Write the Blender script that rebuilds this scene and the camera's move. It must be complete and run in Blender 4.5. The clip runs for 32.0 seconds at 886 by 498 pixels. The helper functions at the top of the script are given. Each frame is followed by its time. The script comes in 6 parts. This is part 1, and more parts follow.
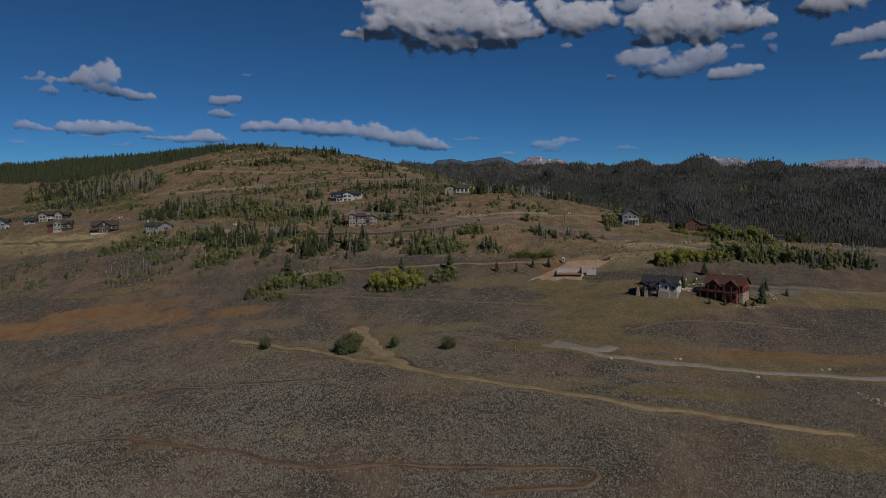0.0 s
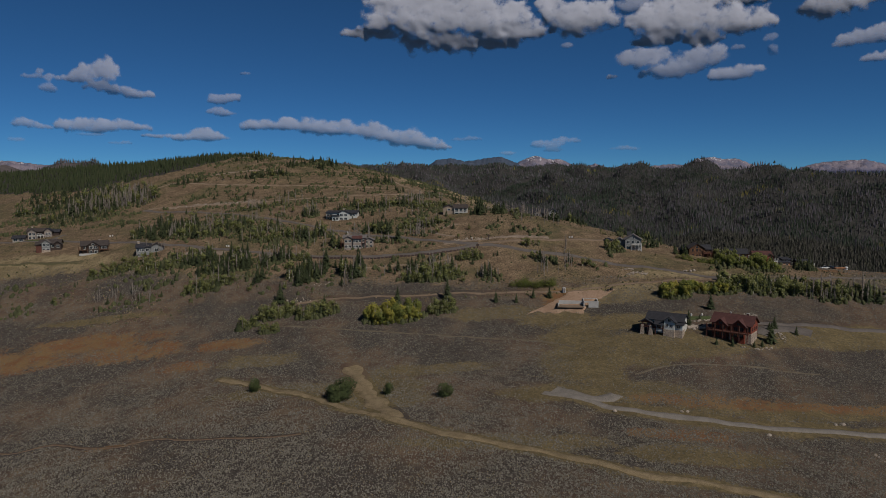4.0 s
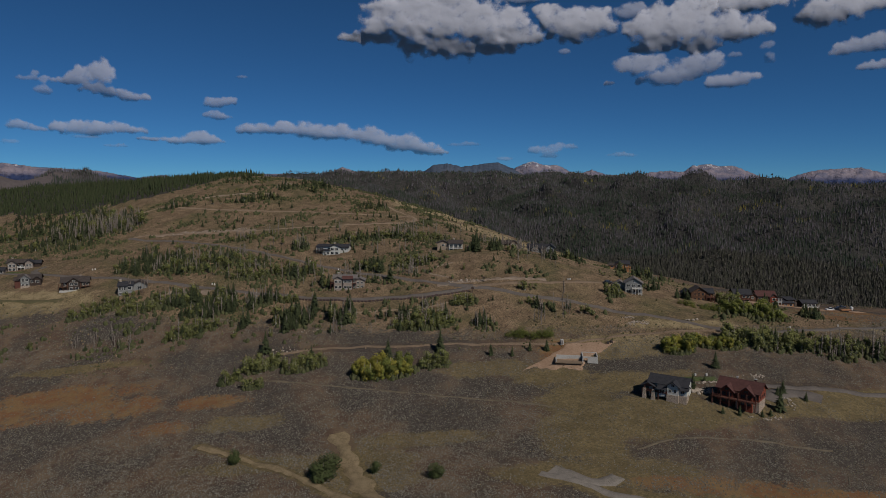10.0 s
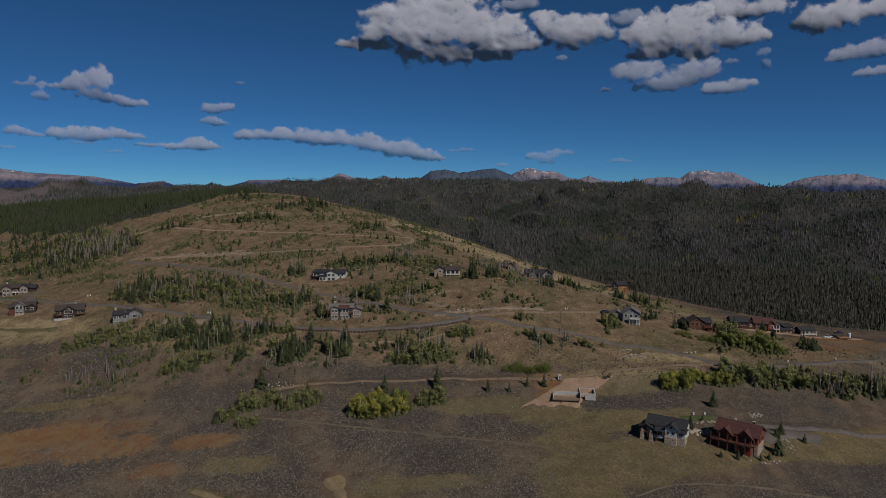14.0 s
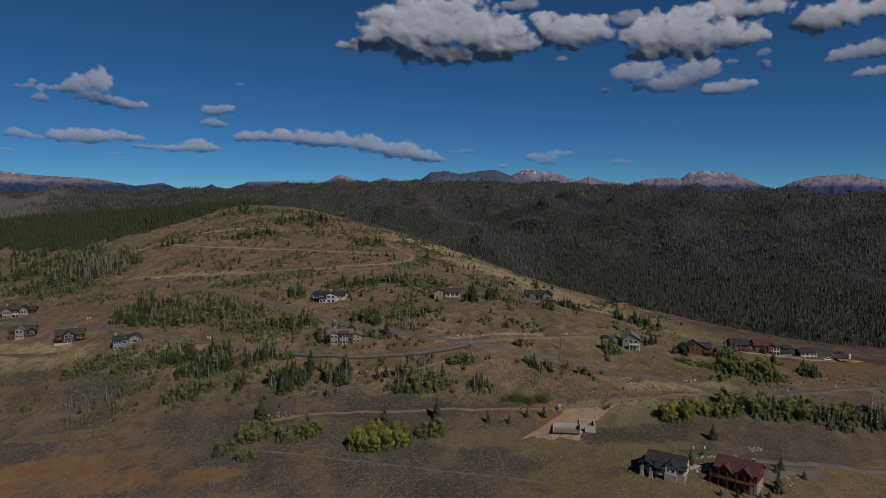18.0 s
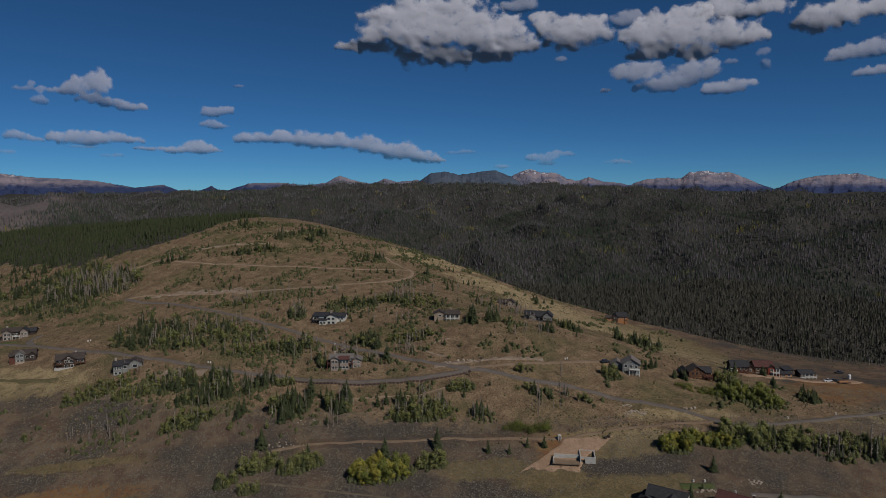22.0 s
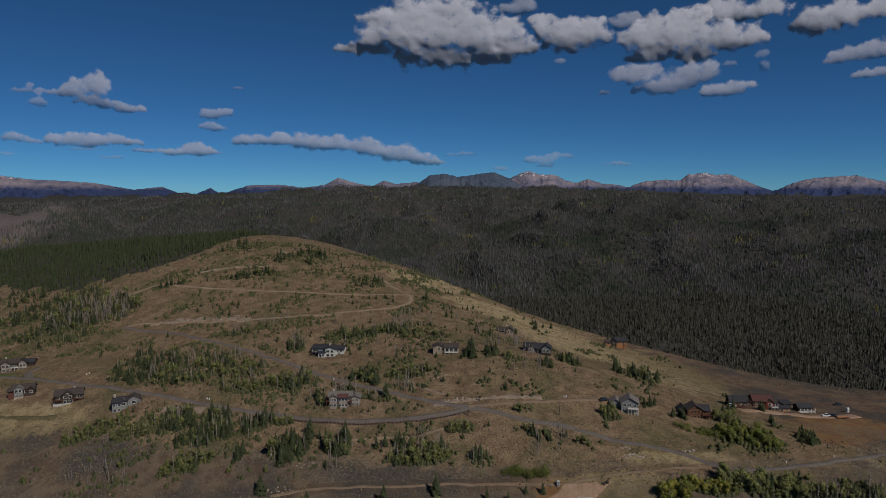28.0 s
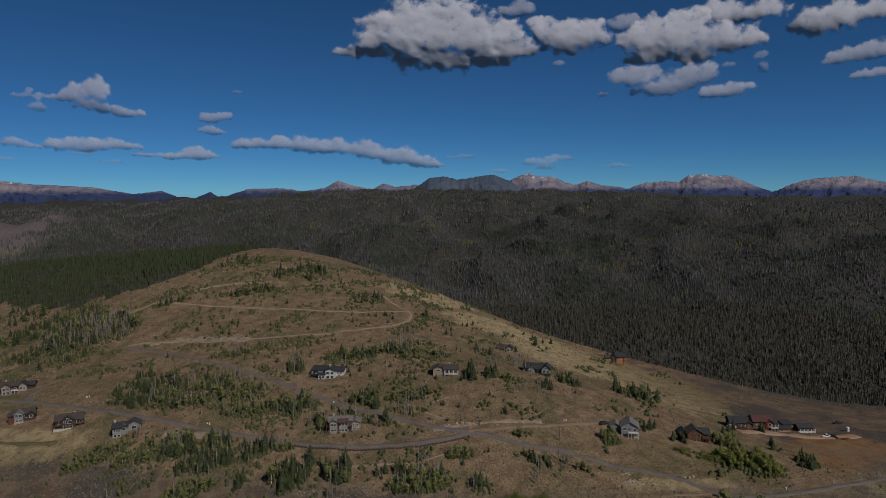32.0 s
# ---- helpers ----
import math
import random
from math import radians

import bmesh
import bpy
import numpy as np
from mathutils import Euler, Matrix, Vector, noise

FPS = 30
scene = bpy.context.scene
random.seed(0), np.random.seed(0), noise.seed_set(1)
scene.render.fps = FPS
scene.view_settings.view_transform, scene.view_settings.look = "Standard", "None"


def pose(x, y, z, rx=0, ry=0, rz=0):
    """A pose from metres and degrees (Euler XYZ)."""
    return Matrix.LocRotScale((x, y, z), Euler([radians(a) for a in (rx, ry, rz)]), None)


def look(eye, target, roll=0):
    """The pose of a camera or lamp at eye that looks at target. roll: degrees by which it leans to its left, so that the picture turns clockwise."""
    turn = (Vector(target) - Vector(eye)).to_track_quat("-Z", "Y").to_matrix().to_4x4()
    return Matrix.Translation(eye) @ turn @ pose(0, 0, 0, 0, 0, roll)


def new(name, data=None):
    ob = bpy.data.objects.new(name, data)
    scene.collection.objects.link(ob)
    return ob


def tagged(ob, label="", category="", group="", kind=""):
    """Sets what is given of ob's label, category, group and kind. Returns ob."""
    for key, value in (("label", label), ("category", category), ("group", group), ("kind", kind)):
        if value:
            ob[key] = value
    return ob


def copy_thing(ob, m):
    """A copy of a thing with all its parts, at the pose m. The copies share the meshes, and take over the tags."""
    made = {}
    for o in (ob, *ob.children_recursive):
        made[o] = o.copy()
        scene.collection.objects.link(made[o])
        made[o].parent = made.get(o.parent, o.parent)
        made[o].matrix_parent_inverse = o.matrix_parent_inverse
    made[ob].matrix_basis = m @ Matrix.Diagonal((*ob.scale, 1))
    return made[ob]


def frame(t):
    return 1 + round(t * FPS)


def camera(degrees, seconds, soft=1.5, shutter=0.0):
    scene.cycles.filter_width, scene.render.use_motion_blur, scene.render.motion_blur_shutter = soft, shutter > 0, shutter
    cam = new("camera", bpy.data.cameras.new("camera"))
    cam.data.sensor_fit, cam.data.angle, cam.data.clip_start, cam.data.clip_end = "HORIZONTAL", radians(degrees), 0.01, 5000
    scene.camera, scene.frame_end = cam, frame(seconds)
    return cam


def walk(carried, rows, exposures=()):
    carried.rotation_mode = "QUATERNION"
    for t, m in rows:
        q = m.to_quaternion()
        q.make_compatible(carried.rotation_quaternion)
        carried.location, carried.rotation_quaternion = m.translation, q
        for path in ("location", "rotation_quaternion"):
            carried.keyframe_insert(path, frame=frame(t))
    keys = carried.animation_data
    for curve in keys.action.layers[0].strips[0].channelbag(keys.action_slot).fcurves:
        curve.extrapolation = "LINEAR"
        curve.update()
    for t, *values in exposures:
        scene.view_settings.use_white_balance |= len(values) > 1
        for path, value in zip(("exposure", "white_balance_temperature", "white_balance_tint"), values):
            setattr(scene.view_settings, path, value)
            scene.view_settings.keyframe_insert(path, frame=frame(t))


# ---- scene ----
cam = camera(69.0, 32.0, soft=0.7)
PATH = [
    (0.0, look((-0.00, -0.00, 60.00), (-3.01, 298.64, 31.59), -0.39)),
    (1.0, look((0.19, 2.70, 63.07), (-2.76, 301.29, 34.24), -0.28)),
    (2.0, look((0.31, 5.19, 66.33), (-2.50, 303.75, 37.17), -0.20)),
    (3.0, look((0.47, 7.50, 69.62), (-2.30, 306.05, 40.36), -0.19)),
    (6.0, look((1.06, 14.84, 78.90), (-1.22, 313.36, 49.15), -0.00)),
    (7.0, look((1.28, 17.21, 81.86), (-0.74, 315.73, 52.24), 0.03)),
    (8.0, look((1.43, 19.51, 84.98), (-0.43, 318.05, 55.53), 0.14)),
    (9.0, look((1.71, 21.63, 88.00), (0.30, 320.23, 59.15), 0.20)),
    (10.0, look((1.80, 23.49, 91.00), (0.87, 322.16, 62.82), 0.26)),
    (11.0, look((1.82, 24.80, 94.08), (1.76, 323.60, 67.25), 0.32)),
    (12.0, look((1.85, 25.32, 97.08), (2.28, 324.14, 70.45), 0.34)),
    (13.0, look((1.92, 25.57, 100.19), (2.32, 324.42, 73.96), 0.32)),
    (14.0, look((2.05, 25.81, 103.35), (2.22, 324.67, 77.14), 0.28)),
    (17.0, look((2.29, 26.63, 112.90), (2.33, 325.48, 86.71), 0.20)),
    (18.0, look((2.35, 26.95, 116.21), (2.38, 325.78, 89.79), 0.14)),
    (19.0, look((2.37, 27.29, 119.47), (2.41, 326.10, 92.72), 0.09)),
    (20.0, look((2.38, 27.48, 122.61), (2.38, 326.29, 95.86), 0.02)),
    (21.0, look((2.45, 27.69, 125.79), (2.45, 326.50, 99.01), -0.03)),
    (22.0, look((2.50, 28.01, 129.09), (2.48, 326.80, 102.21), -0.07)),
    (23.0, look((2.46, 28.34, 132.46), (2.50, 327.12, 105.36), -0.06)),
    (24.0, look((2.32, 28.58, 135.73), (2.60, 327.35, 108.59), -0.07)),
    (25.0, look((2.38, 28.88, 138.92), (2.67, 327.66, 111.86), -0.06)),
    (28.0, look((2.64, 29.65, 148.33), (3.06, 328.42, 121.18), -0.07)),
    (29.0, look((2.64, 29.86, 151.23), (3.14, 328.64, 124.16), -0.15)),
    (30.0, look((2.78, 30.05, 154.10), (3.28, 328.84, 127.19), -0.25)),
    (31.0, look((2.95, 30.26, 157.07), (3.42, 329.06, 130.28), -0.33)),
    (32.0, look((3.10, 30.42, 160.00), (3.52, 329.23, 133.34), -0.38)),
]
walk(cam, PATH)
# ---- world, sun, exposure ----
SUN_AZ, SUN_EL = radians(142), radians(44)      # from +y clockwise: behind the camera, to its right
world = bpy.data.worlds.new("world")
scene.world = world
world.use_nodes = True
wn = world.node_tree.nodes
sky = wn.new("ShaderNodeTexSky")
sky.sky_type, sky.sun_disc = "NISHITA", False
sky.sun_elevation, sky.sun_rotation = SUN_EL, SUN_AZ
sky.altitude, sky.dust_density, sky.ozone_density, sky.air_density = 6000, 0.0, 10.0, 1.0
tint = wn.new("ShaderNodeMix")      # a polarising filter's deep blue
tint.data_type, tint.blend_type = "RGBA", "MULTIPLY"
tint.inputs[0].default_value = 1.0
tint.inputs[7].default_value = (0.62, 1.0, 1.02, 1)
world.node_tree.links.new(sky.outputs[0], tint.inputs[6])
world.node_tree.links.new(tint.outputs[2], wn["Background"].inputs[0])
wn["Background"].inputs[1].default_value = 0.046
sun = new("sun", bpy.data.lights.new("sun", "SUN"))
sun.data.energy, sun.data.angle, sun.data.color = 3.35, radians(0.53), (1.0, 0.93, 0.84)
sun.matrix_world = look((0, 0, 0), (-math.sin(SUN_AZ) * math.cos(SUN_EL), -math.cos(SUN_AZ) * math.cos(SUN_EL), -math.sin(SUN_EL)))

# ---- land ----
LOWLAND = [  # x, y, width, depth, rise
    (-180, 180, 90, 70, -15.1), (0, 150, 90, 60, 7.0), (120, 190, 70, 50, -2.6), (-90, 250, 70, 45, -2.5),
    (20, 240, 60, 45, -1.4), (110, 250, 60, 40, 2.2), (-200, 290, 70, 50, -9.8), (-130, 315, 60, 40, 7.8),
    (-30, 305, 60, 40, 4.4), (60, 305, 60, 40, 1.9), (150, 290, 60, 45, 9.9), (240, 330, 70, 60, 6.7), (88, 234, 25, 16, 3.4),
]
HILL = [
    (-230, 370, 70, 50, 6.6), (-130, 385, 60, 45, 7.8), (-40, 370, 60, 45, 1.8), (40, 370, 60, 45, 22.1),
    (120, 370, 60, 50, 3.8), (210, 430, 80, 70, -3.1), (-290, 480, 80, 70, 0.4), (-190, 460, 70, 55, 5.3),
    (-90, 450, 60, 55, 12.8), (0, 450, 60, 55, 12.7), (90, 450, 60, 60, 2.0), (-230, 590, 90, 80, 37.8),
    (-120, 610, 80, 80, 22.9), (-30, 550, 70, 70, 15.0), (70, 550, 60, 70, 2.1), (160, 520, 60, 60, -1.9),
    (310, 540, 90, 90, -27.4), (-400, 560, 100, 100, 0.8), (-450, 655, 100, 80, 16.0),
    (-440, 680, 70, 60, 9.2), (-350, 715, 60, 55, 11.4), (-270, 720, 60, 55, 13.1), (-190, 735, 60, 55, 18.0), (-120, 715, 50, 50, 9.9), (-45, 640, 50, 50, 3.7), (-205, 570, 50, 45, -5.4), (-145, 520, 50, 45, -1.3), (20, 590, 50, 50, 0.3), (90, 560, 45, 45, -3.8), (150, 535, 45, 45, -3.2),
]


def smooth(v, a, b):
    s = np.clip((v - a) / (b - a), 0, 1)
    return s * s * (3 - 2 * s)


def waves(x, y, size, seed, octaves=4):
    """Cheap rolling noise, about -1 to 1."""
    rng, out, amp = np.random.RandomState(seed), 0.0, 1.0
    for _ in range(octaves):
        for _ in range(4):
            a, ph = rng.uniform(0, 2 * math.pi, 2)
            k = 2 * math.pi / size * rng.uniform(0.7, 1.4)
            out = out + amp * 0.35 * np.sin(k * (x * math.cos(a) + y * math.sin(a)) + ph + 1.3 * np.sin(k * 0.6 * (y * math.cos(a) - x * math.sin(a)) + ph * 2))
        size, amp = size * 0.47, amp * 0.5
    return out


def height(x, y):
    x, y = np.asarray(x, float), np.asarray(y, float)
    near = -10.48 - 0.0071 * x + 0.0936 * y
    for cx, cy, sx, sy, rise in LOWLAND + HILL:
        near = near + rise * np.exp(-((x - cx) / sx) ** 2 / 2 - ((y - cy) / sy) ** 2 / 2)
    out = smooth(np.hypot(x, y - 300), 600, 880)
    near = near * (1 - out) + 8 * out
    r = np.hypot(x, y)
    far = np.interp(r, [500, 700, 800, 860, 1000, 1200, 1600, 2000, 2600, 3200, 6000], [-60, -70, -62, -32, 0, 30, 82, 125, 160, 172, 172])
    lid = np.interp(x / np.maximum(y, 1), [-0.8, -0.69, -0.45, -0.25, -0.1, 0.15, 0.35, 0.6, 0.8], [80, 84, 98, 126, 148, 146, 110, 98, 94])
    far = np.where(far > 60, 60 + (far - 60) * (lid - 60) / 112, far)
    far = far + 46 * np.exp(-((x + 820) / 300) ** 2 - ((y - 1230) / 230) ** 2) + 24 * np.exp(-((x - 640) / 260) ** 2 - ((y - 1720) / 300) ** 2)
    far = far - 25 * np.exp(-((x + 60) / 260) ** 2 - ((y - 1400) / 450) ** 2)
    far = far + smooth(r, 850, 1300) * (22 * waves(x, y, 420, 5, 4) + (1 - smooth(r, 1700, 2300)) * (10 - 30 * np.abs(waves(x * 1.3 + 0.5 * y, y * 0.6, 560, 8, 2))))
    crest = np.interp(x, [-600, -430, -360, -285, -224, -180, -144, -105, -47, 0, 60, 140, 220, 300, 420], [705, 712, 735, 742, 750, 762, 750, 728, 655, 605, 565, 532, 490, 458, 445])
    w = smooth(y - crest, 0, 150)
    w = np.maximum(w, smooth(np.abs(x) - 0.72 * np.maximum(y, 0), 120, 330) * smooth(y, 450, 650))
    return near * (1 - w) + far * w + 0.35 * waves(x, y, 26, 9, 3)


def ground_z(x, y):
    return float(height(x, y))


# ---- materials ----
def mat(name, color, rough=0.9, metal=0.0, spec=0.2):
    m = bpy.data.materials.new(name)
    m.use_nodes = True
    b = m.node_tree.nodes["Principled BSDF"]
    b.inputs["Base Color"].default_value = (*color, 1)
    b.inputs["Roughness"].default_value, b.inputs["Metallic"].default_value = rough, metal
    b.inputs["Specular IOR Level"].default_value = spec
    return m


class Nodes:
    """Short hand for wiring one material."""
    def __init__(self, m):
        self.t = m.node_tree
        self.bsdf = self.t.nodes["Principled BSDF"]

    def add(self, kind, **inputs):
        n = self.t.nodes.new(kind)
        for k, v in inputs.items():
            self.put(n.inputs[k.replace("_", " ")], v)
        return n

    def put(self, socket, v):
        if isinstance(v, bpy.types.NodeSocket):
            self.t.links.new(v, socket)
        else:
            socket.default_value = v

    def noise(self, scale, detail=4.0, rough=0.6, where=None):
        n = self.add("ShaderNodeTexNoise", Scale=scale, Detail=detail, Roughness=rough)
        self.put(n.inputs["Vector"], where or self.place())
        return n.outputs["Fac"]

    def place(self):
        return self.add("ShaderNodeNewGeometry").outputs["Position"]

    def own(self):
        return self.add("ShaderNodeTexCoord").outputs["Object"]

    def ramp(self, fac, *stops):
        n = self.add("ShaderNodeValToRGB")
        e = n.color_ramp.elements
        while len(e) < len(stops):
            e.new(0.5)
        for el, (p, c) in zip(e, stops):
            el.position, el.color = p, (*c, 1) if len(c) == 3 else c
        self.put(n.inputs[0], fac)
        return n.outputs[0]

    def mix(self, fac, a, b, mode="MIX"):
        n = self.t.nodes.new("ShaderNodeMix")
        n.data_type, n.blend_type = "RGBA", mode
        for i, v in ((0, fac), (6, a), (7, b)):
            if isinstance(v, tuple) and len(v) == 3:
                v = (*v, 1)
            self.put(n.inputs[i], v)
        return n.outputs[2]

    def math(self, op, a, b=0.0):
        n = self.t.nodes.new("ShaderNodeMath")
        n.operation = op
        self.put(n.inputs[0], a), self.put(n.inputs[1], b)
        return n.outputs[0]

    def range(self, v, a, b, lo=0.0, hi=1.0):
        n = self.add("ShaderNodeMapRange", Value=v, From_Min=a, From_Max=b, To_Min=lo, To_Max=hi)
        n.interpolation_type = "SMOOTHSTEP"
        return n.outputs[0]

    def attr(self, name):
        n = self.add("ShaderNodeAttribute")
        n.attribute_name = name
        s = self.add("ShaderNodeSeparateColor", Color=n.outputs["Color"])
        return s.outputs

    def bump(self, v, strength, distance):
        n = self.add("ShaderNodeBump", Height=v, Strength=strength, Distance=distance)
        self.put(self.bsdf.inputs["Normal"], n.outputs[0])

    def color(self, v):
        self.put(self.bsdf.inputs["Base Color"], v)


def mottled(name, a, b, size, rough=0.9, bump=0.0, spec=0.2, grain=None):
    """Two tones broken up by noise at two scales; size in metres."""
    m = mat(name, a, rough, 0, spec)
    n = Nodes(m)
    big = n.noise(1 / size, 3)
    fine = n.noise(8 / size, 4)
    n.color(n.mix(n.range(n.math("ADD", n.math("MULTIPLY", big, 0.55), n.math("MULTIPLY", fine, 0.45)), 0.36, 0.64), a, b))
    if bump:
        n.bump(fine, 0.6, bump)
    return m


def ground_material():
    m = mat("meadow_ground", (0.1, 0.08, 0.06), 0.95, 0, 0.1)
    n = Nodes(m)
    r, g, b = n.attr("zones")[:3]
    fine, mid, wide = n.noise(1.1, 5, 0.7), n.noise(0.16, 4, 0.6), n.noise(0.03, 4, 0.6)
    sage = n.mix(n.range(fine, 0.4, 0.6), (0.04, 0.034, 0.03), (0.066, 0.056, 0.048))
    sage = n.mix(n.range(wide, 0.42, 0.62), sage, n.mix(n.range(mid, 0.4, 0.6), (0.085, 0.056, 0.04), (0.12, 0.086, 0.058)))
    grass = n.mix(n.range(mid, 0.38, 0.62), (0.114, 0.087, 0.046), (0.158, 0.121, 0.064))
    grass = n.mix(n.range(fine, 0.4, 0.62, 0.0, 0.85), grass, (0.078, 0.064, 0.034))
    grass = n.mix(b, grass, n.mix(n.range(mid, 0.4, 0.6), (0.19, 0.148, 0.085), (0.28, 0.22, 0.13)))
    rust = n.mix(n.range(mid, 0.4, 0.6), (0.14, 0.072, 0.036), (0.155, 0.098, 0.048))
    slope = n.mix(n.range(mid, 0.38, 0.62), (0.125, 0.086, 0.055), (0.195, 0.138, 0.088))
    slope = n.mix(n.range(wide, 0.45, 0.62), slope, n.mix(n.range(mid, 0.4, 0.6), (0.09, 0.078, 0.042), (0.14, 0.108, 0.058)))
    slope = n.mix(n.range(fine, 0.5, 0.64, 0.0, 0.85), slope, (0.055, 0.046, 0.03))
    wob = n.math("ADD", n.math("MULTIPLY", n.math("SUBTRACT", n.noise(0.09, 6, 0.75), 0.5), 1.5), n.math("MULTIPLY", n.math("SUBTRACT", n.noise(0.8, 4, 0.7), 0.5), 0.9))
    c = n.mix(n.range(n.math("ADD", b, wob), 0.35, 0.65), sage, slope)
    c = n.mix(n.range(n.math("ADD", r, wob), 0.35, 0.65), c, grass)
    c = n.mix(n.range(n.math("ADD", g, wob), 0.35, 0.65), c, rust)
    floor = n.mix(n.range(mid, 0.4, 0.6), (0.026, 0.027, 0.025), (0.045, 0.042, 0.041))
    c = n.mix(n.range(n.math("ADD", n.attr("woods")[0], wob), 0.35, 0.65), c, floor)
    knoll = n.mix(n.range(mid, 0.35, 0.65), (0.085, 0.072, 0.074), (0.105, 0.09, 0.09))
    c = n.mix(n.attr("woods")[1], c, knoll)
    onhill = n.range(b, 0.2, 0.8, 0.25, 1.0)
    speck = n.math("MULTIPLY", onhill, n.range(n.noise(1.7, 7, 0.8), 0.5, 0.57, 0.0, 0.8))
    c = n.mix(speck, c, n.mix(1.0, c, (0.34, 0.33, 0.3), "MULTIPLY"))
    pale = n.math("MULTIPLY", onhill, n.range(n.noise(0.9, 6, 0.8), 0.55, 0.63, 0.0, 0.4))
    c = n.mix(pale, c, (0.33, 0.255, 0.17))
    n.color(c)
    n.bump(n.math("ADD", fine, n.math("MULTIPLY", mid, 2.0)), 0.7, 0.5)
    return m


# ---- mesh helpers ----
def link_mesh(name, verts, faces, material, parent=None):
    """One mesh object from arrays; faces all of one length."""
    me = bpy.data.meshes.new(name)
    verts, faces = np.asarray(verts, np.float32), np.asarray(faces, np.int32)
    me.vertices.add(len(verts))
    me.vertices.foreach_set("co", verts.ravel())
    k = faces.shape[1]
    me.loops.add(faces.size)
    me.loops.foreach_set("vertex_index", faces.ravel())
    me.polygons.add(len(faces))
    me.polygons.foreach_set("loop_start", np.arange(0, faces.size, k, dtype=np.int32))
    me.polygons.foreach_set("loop_total", np.full(len(faces), k, np.int32))
    me.update(calc_edges=True)
    me.materials.append(material)
    ob = new(name, me)
    if parent:
        ob.parent = parent
    return ob


def scatter_mesh(name, templates, places, material, rng):
    """Many copies of small templates in one mesh. places: x, y, z, width, height each."""
    vs, fs, base = [], [], 0
    pick = rng.randint(0, len(templates), len(places))
    turn = rng.uniform(0, 2 * math.pi, len(places))
    for k, (tv, tf) in enumerate(templates):
        p, a = places[pick == k], turn[pick == k]
        if not len(p):
            continue
        c, s = np.cos(a)[:, None], np.sin(a)[:, None]
        x = (tv[None, :, 0] * c - tv[None, :, 1] * s) * p[:, 3:4] + p[:, 0:1]
        y = (tv[None, :, 0] * s + tv[None, :, 1] * c) * p[:, 3:4] + p[:, 1:2]
        z = tv[None, :, 2] * p[:, 4:5] + p[:, 2:3]
        vs.append(np.stack([x, y, z], -1).reshape(-1, 3))
        fs.append((tf[None] + (np.arange(len(p)) * len(tv))[:, None, None] + base).reshape(-1, tf.shape[1]))
        base += len(tv) * len(p)
    return link_mesh(name, np.concatenate(vs), np.concatenate(fs), material)


def near_line(x, y, line):
    """Distance from points to a polyline."""
    best = np.full(np.shape(x), 1e9)
    for (ax, ay), (bx, by) in zip(line, line[1:]):
        dx, dy = bx - ax, by - ay
        s = np.clip(((x - ax) * dx + (y - ay) * dy) / (dx * dx + dy * dy), 0, 1)
        best = np.minimum(best, np.hypot(x - ax - s * dx, y - ay - s * dy))
    return best


def curve_through(line, step):
    """A smooth line through corner points, as an array."""
    p = [np.array(q, float) for q in line]
    p = [2 * p[0] - p[1], *p, 2 * p[-1] - p[-2]]
    out = []
    for a, b, c, d in zip(p, p[1:], p[2:], p[3:]):
        for s in np.linspace(0, 1, max(2, int(np.linalg.norm(c - b) / step)), endpoint=False):
            out.append(0.5 * (2 * b + (c - a) * s + (2 * a - 5 * b + 4 * c - d) * s * s + (3 * b - a - 3 * c + d) * s ** 3))
    return np.array([*out, p[-2]])


# ---- ground ----
DIRT_TRACK = [(-79.8, 230.5), (-64.7, 221.2), (-43.8, 206.5), (-26.8, 190.7), (-9.1, 178.3), (0.5, 170.2), (15.2, 163.8), (28.9, 158.3), (41.2, 151.3), (53.9, 148.8), (65.5, 144.8), (76.5, 141.1), (89.2, 139.2)]
TRACK_BRANCH = [(-34, 232), (-31.4, 225.3), (-26.6, 210.7), (-21.4, 196.8), (-13.8, 182.1)]
SIDE_TRACK = [(-138.0, 190.8), (-124.5, 188.6), (-114.4, 190.2), (-101.9, 185.4), (-90.1, 181.3), (-85.3, 185.3), (-63.8, 179.5), (-48.0, 176.1), (-39.1, 177.2)]
GRAVEL_ROAD = [(29.3, 201.1), (42.0, 193.5), (49.4, 188.6), (66.1, 183.6), (80.8, 179.8), (96.1, 178.4), (121.8, 177.1), (160, 176)]
LOW_TRACK = [(-111.1, 152.6), (-80.4, 147.9), (-60.2, 138.5), (-29.2, 124.2), (-10.9, 123.2), (11.3, 121.0), (25.5, 121.1), (28.2, 118.3), (22.0, 113.8), (6.4, 113.7)]
UPPER_ROAD = [(-246.4, 499.0), (-242.5, 505.7), (-234.5, 514.7), (-220.8, 527.5), (-199.2, 525.6), (-177.0, 519.7), (-150.6, 515.0), (-119.6, 509.3), (-94.4, 505.4), (-69.6, 501.7), (-50, 505), (-24, 516)]
SWITCHBACK = [(-44.8, 547.1), (-38.9, 537.5), (-31.6, 525.6), (-23.7, 518.0), (-20.6, 505.2), (-24.5, 488.4), (-34.0, 475.7), (-51.2, 467.4), (-72.2, 459.2), (-98.0, 457.0), (-120.0, 457.4), (-142.0, 457.9), (-165.5, 462.1), (-184.7, 465.5), (-203.0, 466.6), (-215.0, 463.5)]
